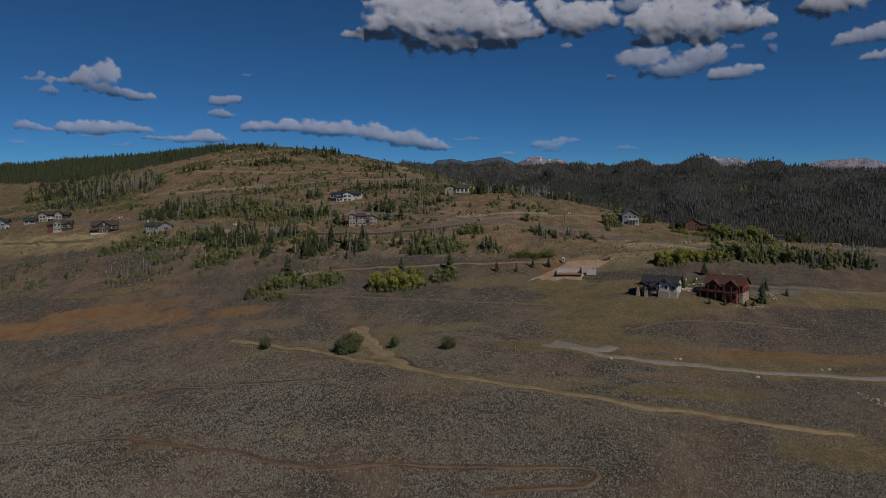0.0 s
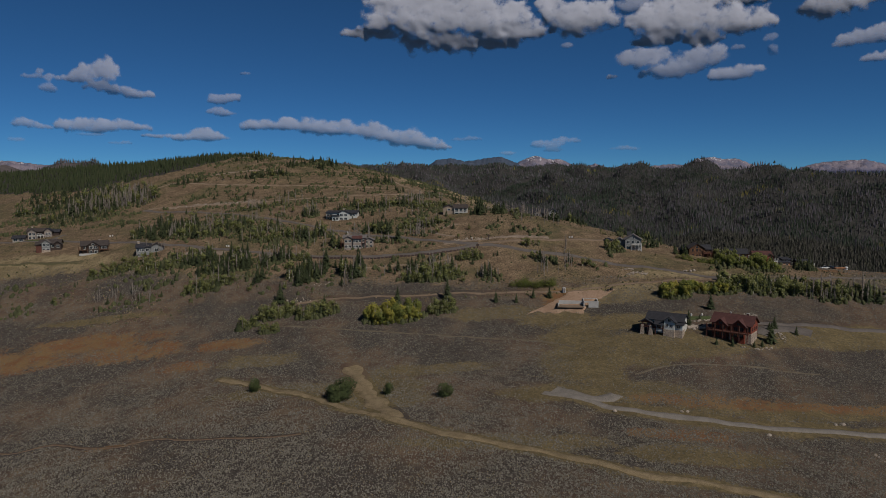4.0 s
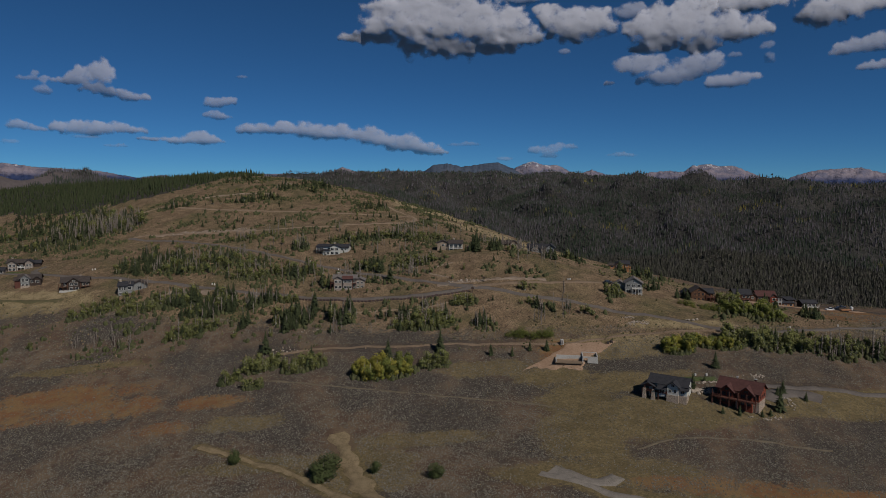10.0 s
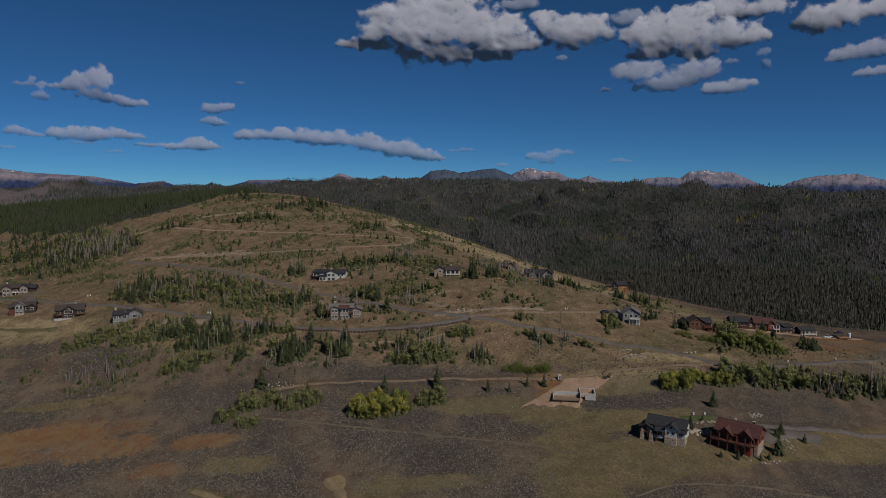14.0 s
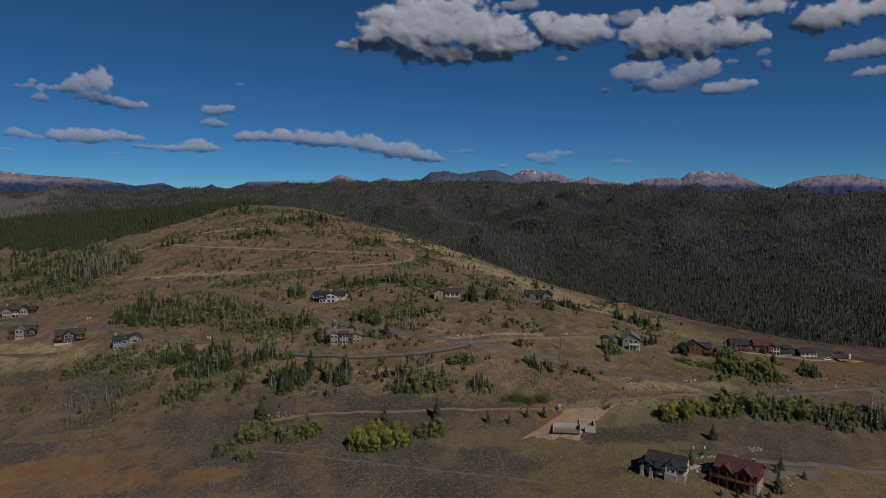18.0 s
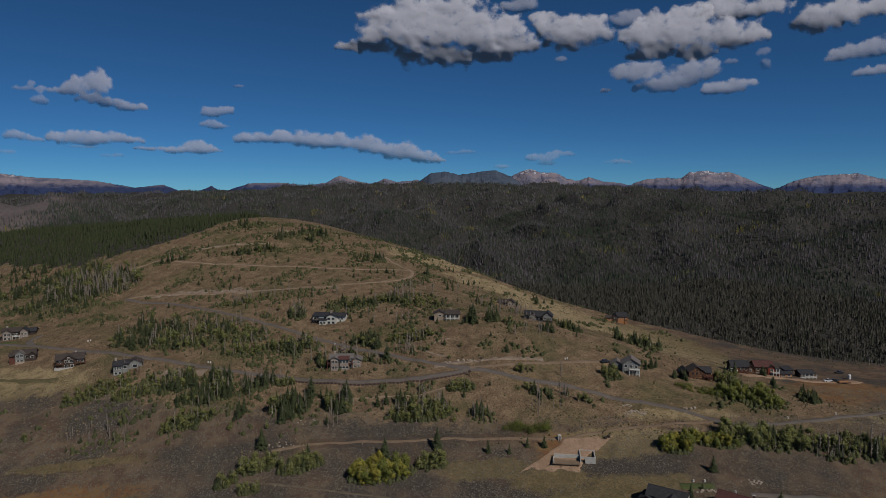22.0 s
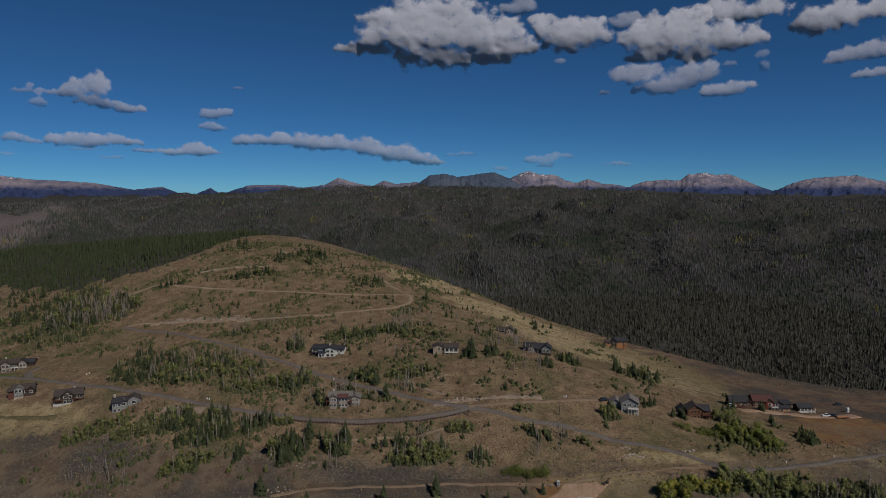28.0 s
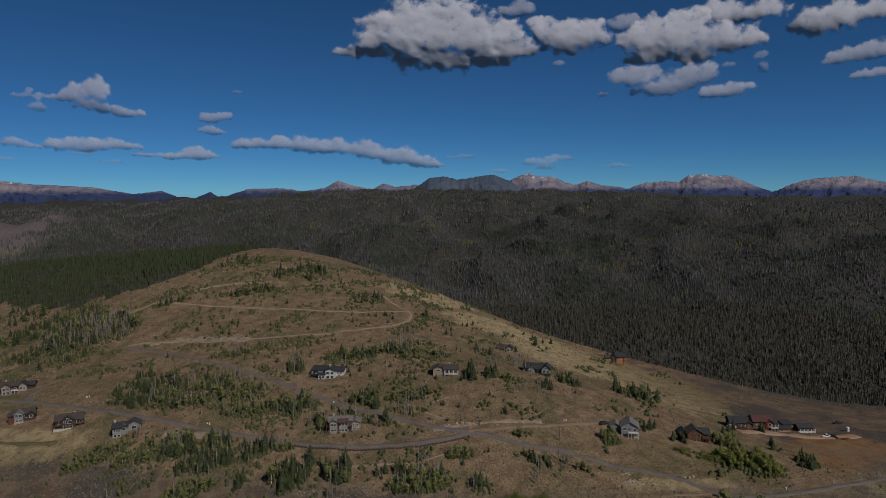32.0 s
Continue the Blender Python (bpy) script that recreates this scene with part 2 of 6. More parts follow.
HILL_ROAD = [(-215.0, 463.5), (-200.5, 456.1), (-182.6, 450.1), (-166.6, 442.2), (-149.6, 430.7), (-128.9, 417.4), (-114.1, 408.0), (-98.1, 398.6), (-82.7, 389.2), (-66.6, 378.5), (-46.5, 366.0), (-21.3, 351.0), (-3.8, 341.4), (7.3, 336.7), (15.6, 335.3)]
LANE = [(-300, 412), (-258.2, 401.8), (-233.8, 394.8), (-200.8, 382.6), (-177.8, 374.8), (-141.2, 361.2), (-107.5, 349.1), (-76.9, 341.7), (-59.0, 336.3), (-33.7, 332.2), (-9.0, 330.7), (7.3, 332.3), (15.5, 334.4),
        (26.3, 330.9), (41.8, 325.1), (59.7, 320.8), (83.6, 311.7), (106.5, 304.5), (117.6, 295.1), (125.3, 290.8), (150.4, 293.3), (174.1, 300.5), (204.0, 312.3), (250, 330)]
GARAGE_ROAD = [(15.6, 335.3), (34.9, 336.0), (63.1, 339.3), (86.9, 344.7)]
LOW_DIRT = [(-69.4, 288.9), (-51.0, 291.5), (-17.5, 290.1), (6.2, 289.8), (29.7, 288.4), (50.7, 287.4), (75, 291), (117, 294)]
TRAIL = [(-56.1, 320.7), (-34.9, 319.2), (-13.9, 318.5), (4.5, 322.1)]
DRIVE = [(112, 249), (125.5, 247.6), (140.6, 245.9), (157.1, 244.1), (200, 250), (260, 262)]


def blobs(x, y, rows):
    out = np.zeros(np.shape(x))
    for cx, cy, rx, ry in rows:
        out = np.maximum(out, 1 - 0.5 * (((x - cx) / rx) ** 2 + ((y - cy) / ry) ** 2))
    return np.clip(out, 0, 1)


def spread(lo, hi, a, b, fine, grow):
    """Coordinates from lo to hi, evenly fine between a and b and ever coarser outside."""
    mid = list(np.arange(a, b + fine / 2, fine))
    step, v, right = fine, mid[-1], []
    while v < hi:
        step *= grow
        v += step
        right.append(min(v, hi))
    step, v, left = fine, mid[0], []
    while v > lo:
        step *= grow
        v -= step
        left.append(max(v, lo))
    return np.array([*left[::-1], *mid, *right])


def in_far_woods(x, y):
    """The dark woods beyond the valley, without the bare knoll."""
    bare = ((x + 850) / 150) ** 2 + ((y - 1150) / 150) ** 2 < 1
    crest = np.interp(x, [-600, -430, -285, -180, -105, -47, 0, 60, 140, 220, 300, 420, 700], [705, 712, 742, 762, 728, 665, 615, 585, 560, 478, 436, 420, 480])
    return (np.hypot(x, y) > np.interp(x, [100, 190], [640, 300]) + 25 * waves(x, y, 130, 4, 2)) & (y > crest + 45) & ~bare


def in_hill_wood(x, y):
    """The dense green wood over the hill's west shoulder."""
    edge = np.interp(x, [-560, -420, -376, -336, -293, -268, -247, -228, -212, -206, -200, -190], [590, 585, 576, 556, 538, 545, 557, 570, 587, 612, 660, 700])
    return (x < -188 + 7 * waves(x, y, 40, 6, 2)) & (y > edge + 8 * waves(x, y, 30, 8, 2)) & (y < 800) & (x > -600)


def build_ground():
    xs, ys = spread(-4000, 4000, -260, 260, 2.6, 1.035), spread(-300, 4880, 90, 600, 2.6, 1.025)
    x, y = np.meshgrid(xs, ys)
    z = height(x, y)
    w, h = len(xs), len(ys)
    i = np.arange(w * h).reshape(h, w)
    faces = np.stack([i[:-1, :-1], i[:-1, 1:], i[1:, 1:], i[1:, :-1]], -1).reshape(-1, 4)
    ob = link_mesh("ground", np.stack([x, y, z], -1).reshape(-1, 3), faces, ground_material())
    grass = blobs(x, y, [(-152, 291, 32, 3), (-235, 352, 55, 15), (50, 222, 9, 30), (78, 227, 26, 6), (100, 190, 40, 5), (40, 200, 26, 8), (150, 238, 60, 9), (70, 283, 30, 10),
                         (15, 166, 30, 5), (-20, 205, 14, 16), (-55, 214, 24, 5), (130, 190, 40, 5), (20, 272, 20, 6), (-70, 244, 14, 6),
                         (150, 450, 36, 60), (90, 490, 40, 40), (120, 470, 50, 34), (-6, 225, 22, 5), (50, 246, 14, 14), (70, 236, 22, 10), (66, 226, 14, 9), (88, 230, 22, 4.5), (118, 234, 22, 5), (72, 256, 22, 8), (45, 264, 16, 6), (105, 300, 24, 5), (40, 535, 34, 26), (-10, 580, 36, 26), (80, 515, 34, 26), (250, 300, 60, 20), (82, 132, 14, 9), (-35.7, 140.5, 5, 1.6), (-60.8, 140.4, 4, 1.5), (61, 161, 22, 5), (60, 200, 16, 9), (43, 223, 12, 16)])
    grass = np.maximum(grass, np.clip(1 - near_line(x, y, DIRT_TRACK) / 5, 0, 1))
    grass = np.maximum(grass, np.clip(1 - near_line(x, y, GRAVEL_ROAD) / 10, 0, 1))
    rust = blobs(x, y, [(-150, 272, 36, 8), (-86, 260, 15, 5), (-128, 262, 24, 8), (-175, 262, 26, 10), (110, 192, 50, 3.2), (215, 350, 40, 22), (190, 330, 18, 12), (-100, 245, 12, 4), (52, 282, 14, 9), (-130, 256, 8, 3), (-97.7, 183, 8, 2), (75, 196, 26, 4), (60, 172, 14, 4), (228, 346, 46, 18)]) * 0.8
    rust = np.maximum(rust, 0.45 * np.clip(1 - near_line(x, y, LOW_TRACK) / 5, 0, 1))
    hill = smooth(height(x, y), 20, 38) * (np.hypot(x, y) < 740)
    zones = np.stack([grass, rust, hill, np.ones_like(x)], -1).astype(np.float32)
    a = ob.data.color_attributes.new("zones", "FLOAT_COLOR", "POINT")
    a.data.foreach_set("color", zones.ravel())
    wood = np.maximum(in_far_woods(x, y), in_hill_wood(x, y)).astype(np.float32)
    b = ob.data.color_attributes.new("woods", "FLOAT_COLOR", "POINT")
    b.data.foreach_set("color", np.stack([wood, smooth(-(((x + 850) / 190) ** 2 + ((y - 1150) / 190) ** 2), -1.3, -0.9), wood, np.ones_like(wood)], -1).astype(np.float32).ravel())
    ob.data.polygons.foreach_set("use_smooth", np.ones(len(faces), bool))
    return tagged(ob, "brown sagebrush valley and grassy hillside", "ground", kind="structure")


ground = build_ground()


def strip(name, line, width, material, label, lift=0.16, ragged=0.0, category="road"):
    """A road laid over the ground, with ragged edges and a little crown."""
    p = curve_through(line, 2.2)
    d = np.gradient(p, axis=0)
    d /= np.linalg.norm(d, axis=1)[:, None] + 1e-9
    n = np.stack([-d[:, 1], d[:, 0]], 1)
    rng = np.random.RandomState(len(p))
    s = np.arange(len(p))
    half = width / 2 * (1 + ragged * (np.sin(s * 0.9) * 0.4 + rng.uniform(-1, 1, len(p)) * 0.6))
    cols = []
    for k, up in ((-1.0, -0.5), (-0.9, 0.0), (-0.3, 0.03), (0.3, 0.03), (0.9, 0.0), (1.0, -0.5)):
        q = p + n * (half * k)[:, None]
        cols.append(np.column_stack([q, np.maximum(height(q[:, 0], q[:, 1]), height(p[:, 0], p[:, 1]) - 0.5) + lift + up]))
    v = np.stack(cols, 1).reshape(-1, 3)
    i = np.arange(len(v)).reshape(len(p), 6)
    f = np.stack([i[:-1, 1:], i[:-1, :-1], i[1:, :-1], i[1:, 1:]], -1).reshape(-1, 4)
    ob = link_mesh(name, v, f, material)
    ob.data.polygons.foreach_set("use_smooth", np.ones(len(f), bool))
    return tagged(ob, label, category, kind="structure")


DIRT = mottled("packed_dirt", (0.15, 0.108, 0.075), (0.22, 0.165, 0.118), 6, 0.95, 0.1)
PINK_DIRT = mottled("reddish_dirt", (0.2, 0.13, 0.085), (0.27, 0.185, 0.13), 6, 0.95, 0.1)
TAN_GRASS = mottled("dry_grass_track", (0.13, 0.098, 0.056), (0.21, 0.16, 0.096), 2.5, 0.95, 0.15)
GRAVEL = mottled("grey_gravel", (0.13, 0.115, 0.1), (0.18, 0.16, 0.14), 3, 0.95, 0.06)
ASPHALT = mottled("worn_asphalt", (0.085, 0.073, 0.066), (0.116, 0.1, 0.089), 5, 0.85, 0.02)
DULL_DIRT = mottled("dull_dirt", (0.125, 0.09, 0.062), (0.175, 0.128, 0.09), 4, 0.95, 0.1)
RED_TRACK = mottled("rusty_soil_track", (0.085, 0.058, 0.04), (0.125, 0.086, 0.056), 2, 0.95, 0.1)
strip("road_dirt_track", DIRT_TRACK, 2.4, TAN_GRASS, "dry grassy two-wheel dirt track across the sagebrush", ragged=0.5)
strip("road_track_branch", TRACK_BRANCH, 5.5, TAN_GRASS, "pale dry grass strip beside a green shrub", ragged=0.55)
strip("road_gravel", GRAVEL_ROAD, 3.0, GRAVEL, "narrow grey gravel road through dry grass", ragged=0.12)
strip("road_turnaround", [(33, 203), (38, 198.5), (43, 195.5), (48, 196.5), (51, 199)], 5.0, GRAVEL, "grey gravel turnaround at the end of the road", ragged=0.3)
strip("road_low_track", LOW_TRACK, 0.8, RED_TRACK, "faint rusty soil track with a loop", ragged=1.0)
strip("road_side_track", SIDE_TRACK, 0.8, RED_TRACK, "faint rusty soil track through the sagebrush", ragged=0.9)
FAINT_TRAIL = mottled("faint_trail", (0.085, 0.07, 0.05), (0.125, 0.102, 0.072), 2.5, 0.95, 0.1)
strip("trail_field", [(-83.1, 274.4), (-45.9, 265.9), (-11.6, 257.2), (32.8, 245.9), (46.0, 238.0)], 0.7, FAINT_TRAIL, "faint tan trail across the sagebrush field", ragged=1.0, category="trail")
strip("trail_below_houses", [(60.6, 213.6), (72.9, 217.3), (86.0, 217.4), (102.1, 215.8), (119.9, 213.0)], 0.6, FAINT_TRAIL, "faint tan trail below the two houses", ragged=1.0, category="trail")
strip("road_upper", UPPER_ROAD, 2.4, DIRT, "pale dirt terrace road high on the hill", ragged=0.2)
strip("road_switchback", SWITCHBACK, 2.6, DIRT, "pinkish dirt switchback road near the hilltop", ragged=0.45)
strip("road_hill", HILL_ROAD, 2.6, ASPHALT, "grey asphalt road climbing the hill", ragged=0.12)
strip("road_lane", LANE, 2.7, ASPHALT, "grey asphalt lane along the foot of the hill", ragged=0.12)
strip("road_garage", GARAGE_ROAD, 2.2, DULL_DIRT, "dusty dirt road to the grey-gabled house", ragged=0.1)
strip("road_low_dirt", LOW_DIRT, 1.4, DULL_DIRT, "pale dirt road below the hillside", ragged=0.25)
strip("road_trail", TRAIL, 1.0, DIRT, "narrow pale foot trail", ragged=0.4)
strip("road_drive", DRIVE, 2.6, ASPHALT, "grey worn driveway behind the red log house", ragged=0.12)


# ---- distant mountains ----
def build_mountains():
    rock = mat("far_rock", (0.3, 0.26, 0.25), 0.95, 0, 0.1)
    n = Nodes(rock)
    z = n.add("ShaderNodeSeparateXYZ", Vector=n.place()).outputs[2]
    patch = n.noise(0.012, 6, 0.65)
    # pinkish rock, with cloud shadows painted in as darker bluish patches
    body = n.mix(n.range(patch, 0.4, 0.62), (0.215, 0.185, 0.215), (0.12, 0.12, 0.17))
    # dark blue woods on the lower slopes, widened by painted shadow patches
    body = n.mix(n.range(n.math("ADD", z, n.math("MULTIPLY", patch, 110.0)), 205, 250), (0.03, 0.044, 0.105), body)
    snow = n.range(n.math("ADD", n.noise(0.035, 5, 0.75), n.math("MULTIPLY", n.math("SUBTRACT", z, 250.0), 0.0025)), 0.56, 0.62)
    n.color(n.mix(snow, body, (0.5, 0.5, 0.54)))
    # the dark mountain: cloud shadow painted as one dark blue base colour
    dark = mottled("far_rock_cloud_shadow", (0.035, 0.05, 0.08), (0.06, 0.075, 0.105), 160, 0.95)
    n.bump(n.noise(0.02, 6, 0.7), 1.0, 25.0)
    # crest lines: bearing across the view (tangent) and height over the plateau
    ranges = [
        ("mountain_range_west", 4820, [(-0.732, 98), (-0.680, 110), (-0.628, 79), (-0.594, 72), (-0.533, 54), (-0.472, 4), (-0.429, 26), (-0.405, -18), (-0.377, -46)]),
        ("low_hills_west", 4850, [(-0.386, -46), (-0.355, 17), (-0.338, -28), (-0.298, 32), (-0.272, 40), (-0.246, 40), (-0.211, 18), (-0.180, 38), (-0.158, 88), (-0.132, 50), (-0.106, 28), (-0.089, 70), (-0.071, 44), (-0.036, 60)]),
        ("dark_mountain", 4760, [(-0.049, 5), (-0.032, 60), (-0.019, 102), (0.003, 118), (0.025, 92), (0.060, 116), (0.081, 124), (0.103, 85), (0.129, 12)]),
        ("rocky_peak", 4880, [(0.095, 43), (0.108, 93), (0.121, 122), (0.134, 138), (0.151, 112), (0.173, 111), (0.190, 68), (0.208, 51), (0.225, 79), (0.243, 49), (0.278, 31), (0.295, -7)]),
        ("snowy_mountain", 4860, [(0.269, -6), (0.313, 62), (0.343, 73), (0.365, 67), (0.378, 110), (0.404, 124), (0.421, 107), (0.439, 114), (0.461, 77), (0.488, 22), (0.514, -17)]),
        ("mountain_range_east", 4840, [(0.501, -24), (0.518, 5), (0.540, 50), (0.574, 85), (0.609, 97), (0.635, 102), (0.662, 72), (0.685, 56), (0.750, 15), (0.803, -21)]),
    ]
    for k, (name, dist, peaks) in enumerate(ranges):
        t, s = np.meshgrid(np.linspace(peaks[0][0], peaks[-1][0], 300), np.linspace(0, 1, 36))
        line = np.interp(t[0], [p[0] for p in peaks], [p[1] for p in peaks])
        line = line + np.array([5.0 * noise.fractal(Vector((q * 160, k * 7.3, 0.0)), 0.8, 2.1, 5) for q in t[0]])
        prof = np.clip(np.where(s < 0.8, s / 0.8, (1 - s) / 0.2), 0, 1)
        spur = np.array([[noise.ridged_multi_fractal(Vector((a * 34 + 0.25 * math.sin(b * 7 + a * 60), b * 6.0, k * 3.1)), 0.9, 2.1, 5, 0.9, 1.8) for a, b in zip(ra, rb)] for ra, rb in zip(t, s)])
        zz = 60 + (92 + line[None]) * prof ** 0.85 + 70 * (spur - 1.2) * prof * (1 - prof) * np.clip((line[None] + 40) / 100, 0.15, 1)
        d = dist - 520 + s * 560 - 46 * (spur - 1.2) * (1 - prof)
        i = np.arange(t.size).reshape(t.shape)
        f = np.stack([i[:-1, :-1], i[:-1, 1:], i[1:, 1:], i[1:, :-1]], -1).reshape(-1, 4)
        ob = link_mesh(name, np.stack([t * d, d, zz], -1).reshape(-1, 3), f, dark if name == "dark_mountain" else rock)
        ob.data.polygons.foreach_set("use_smooth", np.ones(len(f), bool))
        tagged(ob, {"dark_mountain": "blue-grey mountain on the horizon with cloud shadow painted on", "snowy_mountain": "pinkish rocky mountain with snow streaks"}.get(name, "hazy pinkish-grey rocky mountains on the horizon"), "mountain", kind="structure")


build_mountains()


# ---- clouds ----
def cloud_material():
    m = mat("cloud_vapour", (0.42, 0.43, 0.495), 1.0, 0, 0.0)
    n = Nodes(m)
    n.bsdf.inputs["Subsurface Weight"].default_value = 0.0
    dens, veil = n.attr("puff")[:2]
    wisp = n.math("MULTIPLY", n.math("SUBTRACT", n.noise(0.012, 8, 0.75), 0.5), 1.7)
    n.bump(n.noise(0.008, 4, 0.5), 0.08, 60.0)
    n.put(n.bsdf.inputs["Alpha"], n.math("MULTIPLY", veil, n.range(n.math("ADD", dens, wisp), 0.0, 1.0)))
    return m


CLOUD = cloud_material()


def cloud(label, puffs, soft=1.0):
    """A heap of billows far off. puffs: bearing and rise (tangents, in hundredths), half width and half height."""
    p = np.array(puffs, float) / 100
    p[:, 1] += 0.0016
    p[:, 2:] *= 1.08
    rng = np.random.RandomState(int(abs(p[0, 0]) * 1000) + len(p))
    dist = 4880.0
    lo, hi = (p[:, :2] - p[:, 2:] * 1.4).min(0), (p[:, :2] + p[:, 2:] * 1.4).max(0)
    step = 0.0014
    u, v = np.meshgrid(np.arange(lo[0], hi[0], step), np.arange(lo[1], hi[1], step))
    turb = np.array([[noise.turbulence_vector(Vector((a * 45, b * 60, 3.7)), 4, False) for a, b in zip(r, q)] for r, q in zip(u, v)])
    bil = np.array([[noise.fractal(Vector((a * 70, b * 95, 9.1)), 0.75, 2.1, 6) for a, b in zip(r, q)] for r, q in zip(u, v)])
    den, rise = np.full(u.shape, -1.0), np.zeros(u.shape)
    for cu, cv, ru, rv in p:
        warp = 0.45 * rv
        wu, wv = u + warp * turb[..., 0], v + warp * 0.8 * turb[..., 1]
        core = 1 - ((wu - cu) / ru / 1.02) ** 2 - ((wv - cv + 0.1 * rv) / rv / np.where(wv < cv, 0.75, 0.95)) ** 2
        den = np.maximum(den, np.minimum(core * 1.2, 1.0))
        rise = np.maximum(rise, 0.8 * rv * np.sqrt(np.clip(core, 0, 1)))
        for _ in range(int(np.clip(9 * ru / rv, 12, 34))):
            s = rng.uniform(-0.92, 0.92)
            crown = math.sqrt(1 - s * s)
            r = rv * (0.3 + 0.45 * crown * rng.rand() ** 0.7)
            x, z = cu + ru * s, cv - 0.32 * rv + rv * crown * rng.uniform(0.0, 0.95)
            dd = ((wu - x) / 1.25) ** 2 + (wv - z) ** 2
            q = 1 - np.sqrt(dd) / r
            den = np.maximum(den, np.minimum(q * 1.5, 1.0) * min(1.0, r / rv / 0.4))
            rise = np.maximum(rise, np.sqrt(np.clip(r * r - dd, 0, None)) + 0.5 * r * (den > 0))
    for _ in range(4):
        den[1:-1, 1:-1] = (den[1:-1, 1:-1] * 2 + den[:-2, 1:-1] + den[2:, 1:-1] + den[1:-1, :-2] + den[1:-1, 2:]) / 6
    den = den + 0.34 * bil
    rise = np.clip(rise + 0.04 * p[:, 3].max() * bil * (rise > 0), 0, None)
    for _ in range(9):
        rise[1:-1, 1:-1] = (rise[1:-1, 1:-1] * 2 + rise[:-2, 1:-1] + rise[2:, 1:-1] + rise[1:-1, :-2] + rise[1:-1, 2:]) / 6
    low = rise.copy()
    reach = max(2, int(0.35 * p[:, 3].max() / step))
    belt = np.ones(2 * reach + 1) / (2 * reach + 1)
    for _ in range(3):
        for axis in (0, 1):
            low = np.apply_along_axis(lambda q: np.convolve(np.pad(q, reach, mode="edge"), belt, "valid"), axis, low)
    # each column's foot and top, softened: the lower third turns under and lies in its own shade
    solid = den > 0.05
    foot, top = np.where(solid, v, 9.0).min(0), np.where(solid, v, -9.0).max(0)
    has = solid.any(0)
    if has.any():
        foot, top = np.interp(u[0], u[0][has], foot[has]), np.interp(u[0], u[0][has], top[has])
        belt = np.ones(2 * max(1, int(0.25 * len(foot)) // 2) + 1)
        soften = np.convolve(np.pad(foot, len(belt) // 2, mode="edge"), belt / belt.sum(), "valid")
        foot, top = soften, np.convolve(np.pad(top, len(belt) // 2, mode="edge"), belt / belt.sum(), "valid")
    line = foot + 0.48 * (top - foot)
    under = line[None] - v + 0.1 * p[:, 3].max() * bil
    wide = 0.3 * p[:, 3].max()
    under = np.where(under > wide, under, np.where(under < -wide, 0, (under + wide) ** 2 / (4 * wide)))
    for _ in range(14):
        under[1:-1, 1:-1] = (under[1:-1, 1:-1] * 2 + under[:-2, 1:-1] + under[2:, 1:-1] + under[1:-1, :-2] + under[1:-1, 2:]) / 6
    keep = den > -0.45
    h, w = u.shape
    i = np.arange(h * w).reshape(h, w)
    quad = np.stack([i[:-1, :-1], i[:-1, 1:], i[1:, 1:], i[1:, :-1]], -1).reshape(-1, 4)
    quad = quad[keep.ravel()[quad].all(1)]

    def sheet():
        d = dist * (1 - (0.34 * low + 0.18 * (rise - low)) - 0.3 * p[:, 3].max() + 0.3 * under ** 2 / (0.45 * np.maximum(top - foot, wide)[None]))
        return np.stack([u * d, d, v * d * np.sqrt(1 + u * u) + 113], -1).reshape(-1, 3)
    used, inv = np.unique(quad, return_inverse=True)
    ob = link_mesh("cloud", sheet()[used], inv.reshape(-1, 4), CLOUD)
    a = ob.data.color_attributes.new("puff", "FLOAT_COLOR", "POINT")
    dd = np.clip(den.ravel()[used], -1, 2)
    a.data.foreach_set("color", np.stack([dd, np.full_like(dd, soft ** -2.2 * (0.97 if p[:, 3].max() > 0.022 else 0.66)), dd, np.ones_like(dd)], -1).astype(np.float32).ravel())
    ob.data.polygons.foreach_set("use_smooth", np.ones(len(ob.data.polygons), bool))
    return tagged(ob, label, "cloud", kind="structure")


cloud("big white cumulus cloud with a flat grey base", [(-3.7, 24.7, 7.8, 4.2), (0.9, 26.9, 5.0, 3.5), (-7.3, 26.5, 2.7, 2.2), (5.4, 24.2, 6.9, 3.5), (10.5, 21.9, 3.7, 2.1), (-13.3, 21.7, 2.7, 0.9), (-9.7, 21.5, 3.7, 1.3), (0.4, 20.5, 6.9, 2.1), (6.8, 20.6, 4.6, 1.7)])
cloud("white cloud scrap at the top of the sky", [(11.8, 27.7, 2.7, 1.6)], 1.1)
cloud("small white cumulus puff beside the big cloud", [(17.8, 24.2, 3.4, 2.5), (21.4, 23.6, 3.4, 2.4), (19.6, 22.4, 4.1, 1.8), (15.2, 25.7, 1.4, 1.2)])
cloud("tiny shred of white cloud", [(17.8, 19.6, 1.0, 0.5)], 1.3)
cloud("thin strand of torn white cloud", [(27.3, 24.6, 2.2, 1.3), (28.7, 25.5, 1.1, 0.8)], 1.1)
cloud("large broken white cumulus cloud", [(31.9, 22.5, 4.6, 3.1), (36.0, 23.5, 5.0, 2.8), (41.6, 21.8, 6.0, 2.3), (37.8, 25.0, 2.3, 1.2), (31.4, 24.6, 1.8, 1.2), (38.4, 19.5, 2.8, 1.2), (32.0, 20.0, 4.6, 1.4), (45.7, 21.2, 3.2, 1.5)])
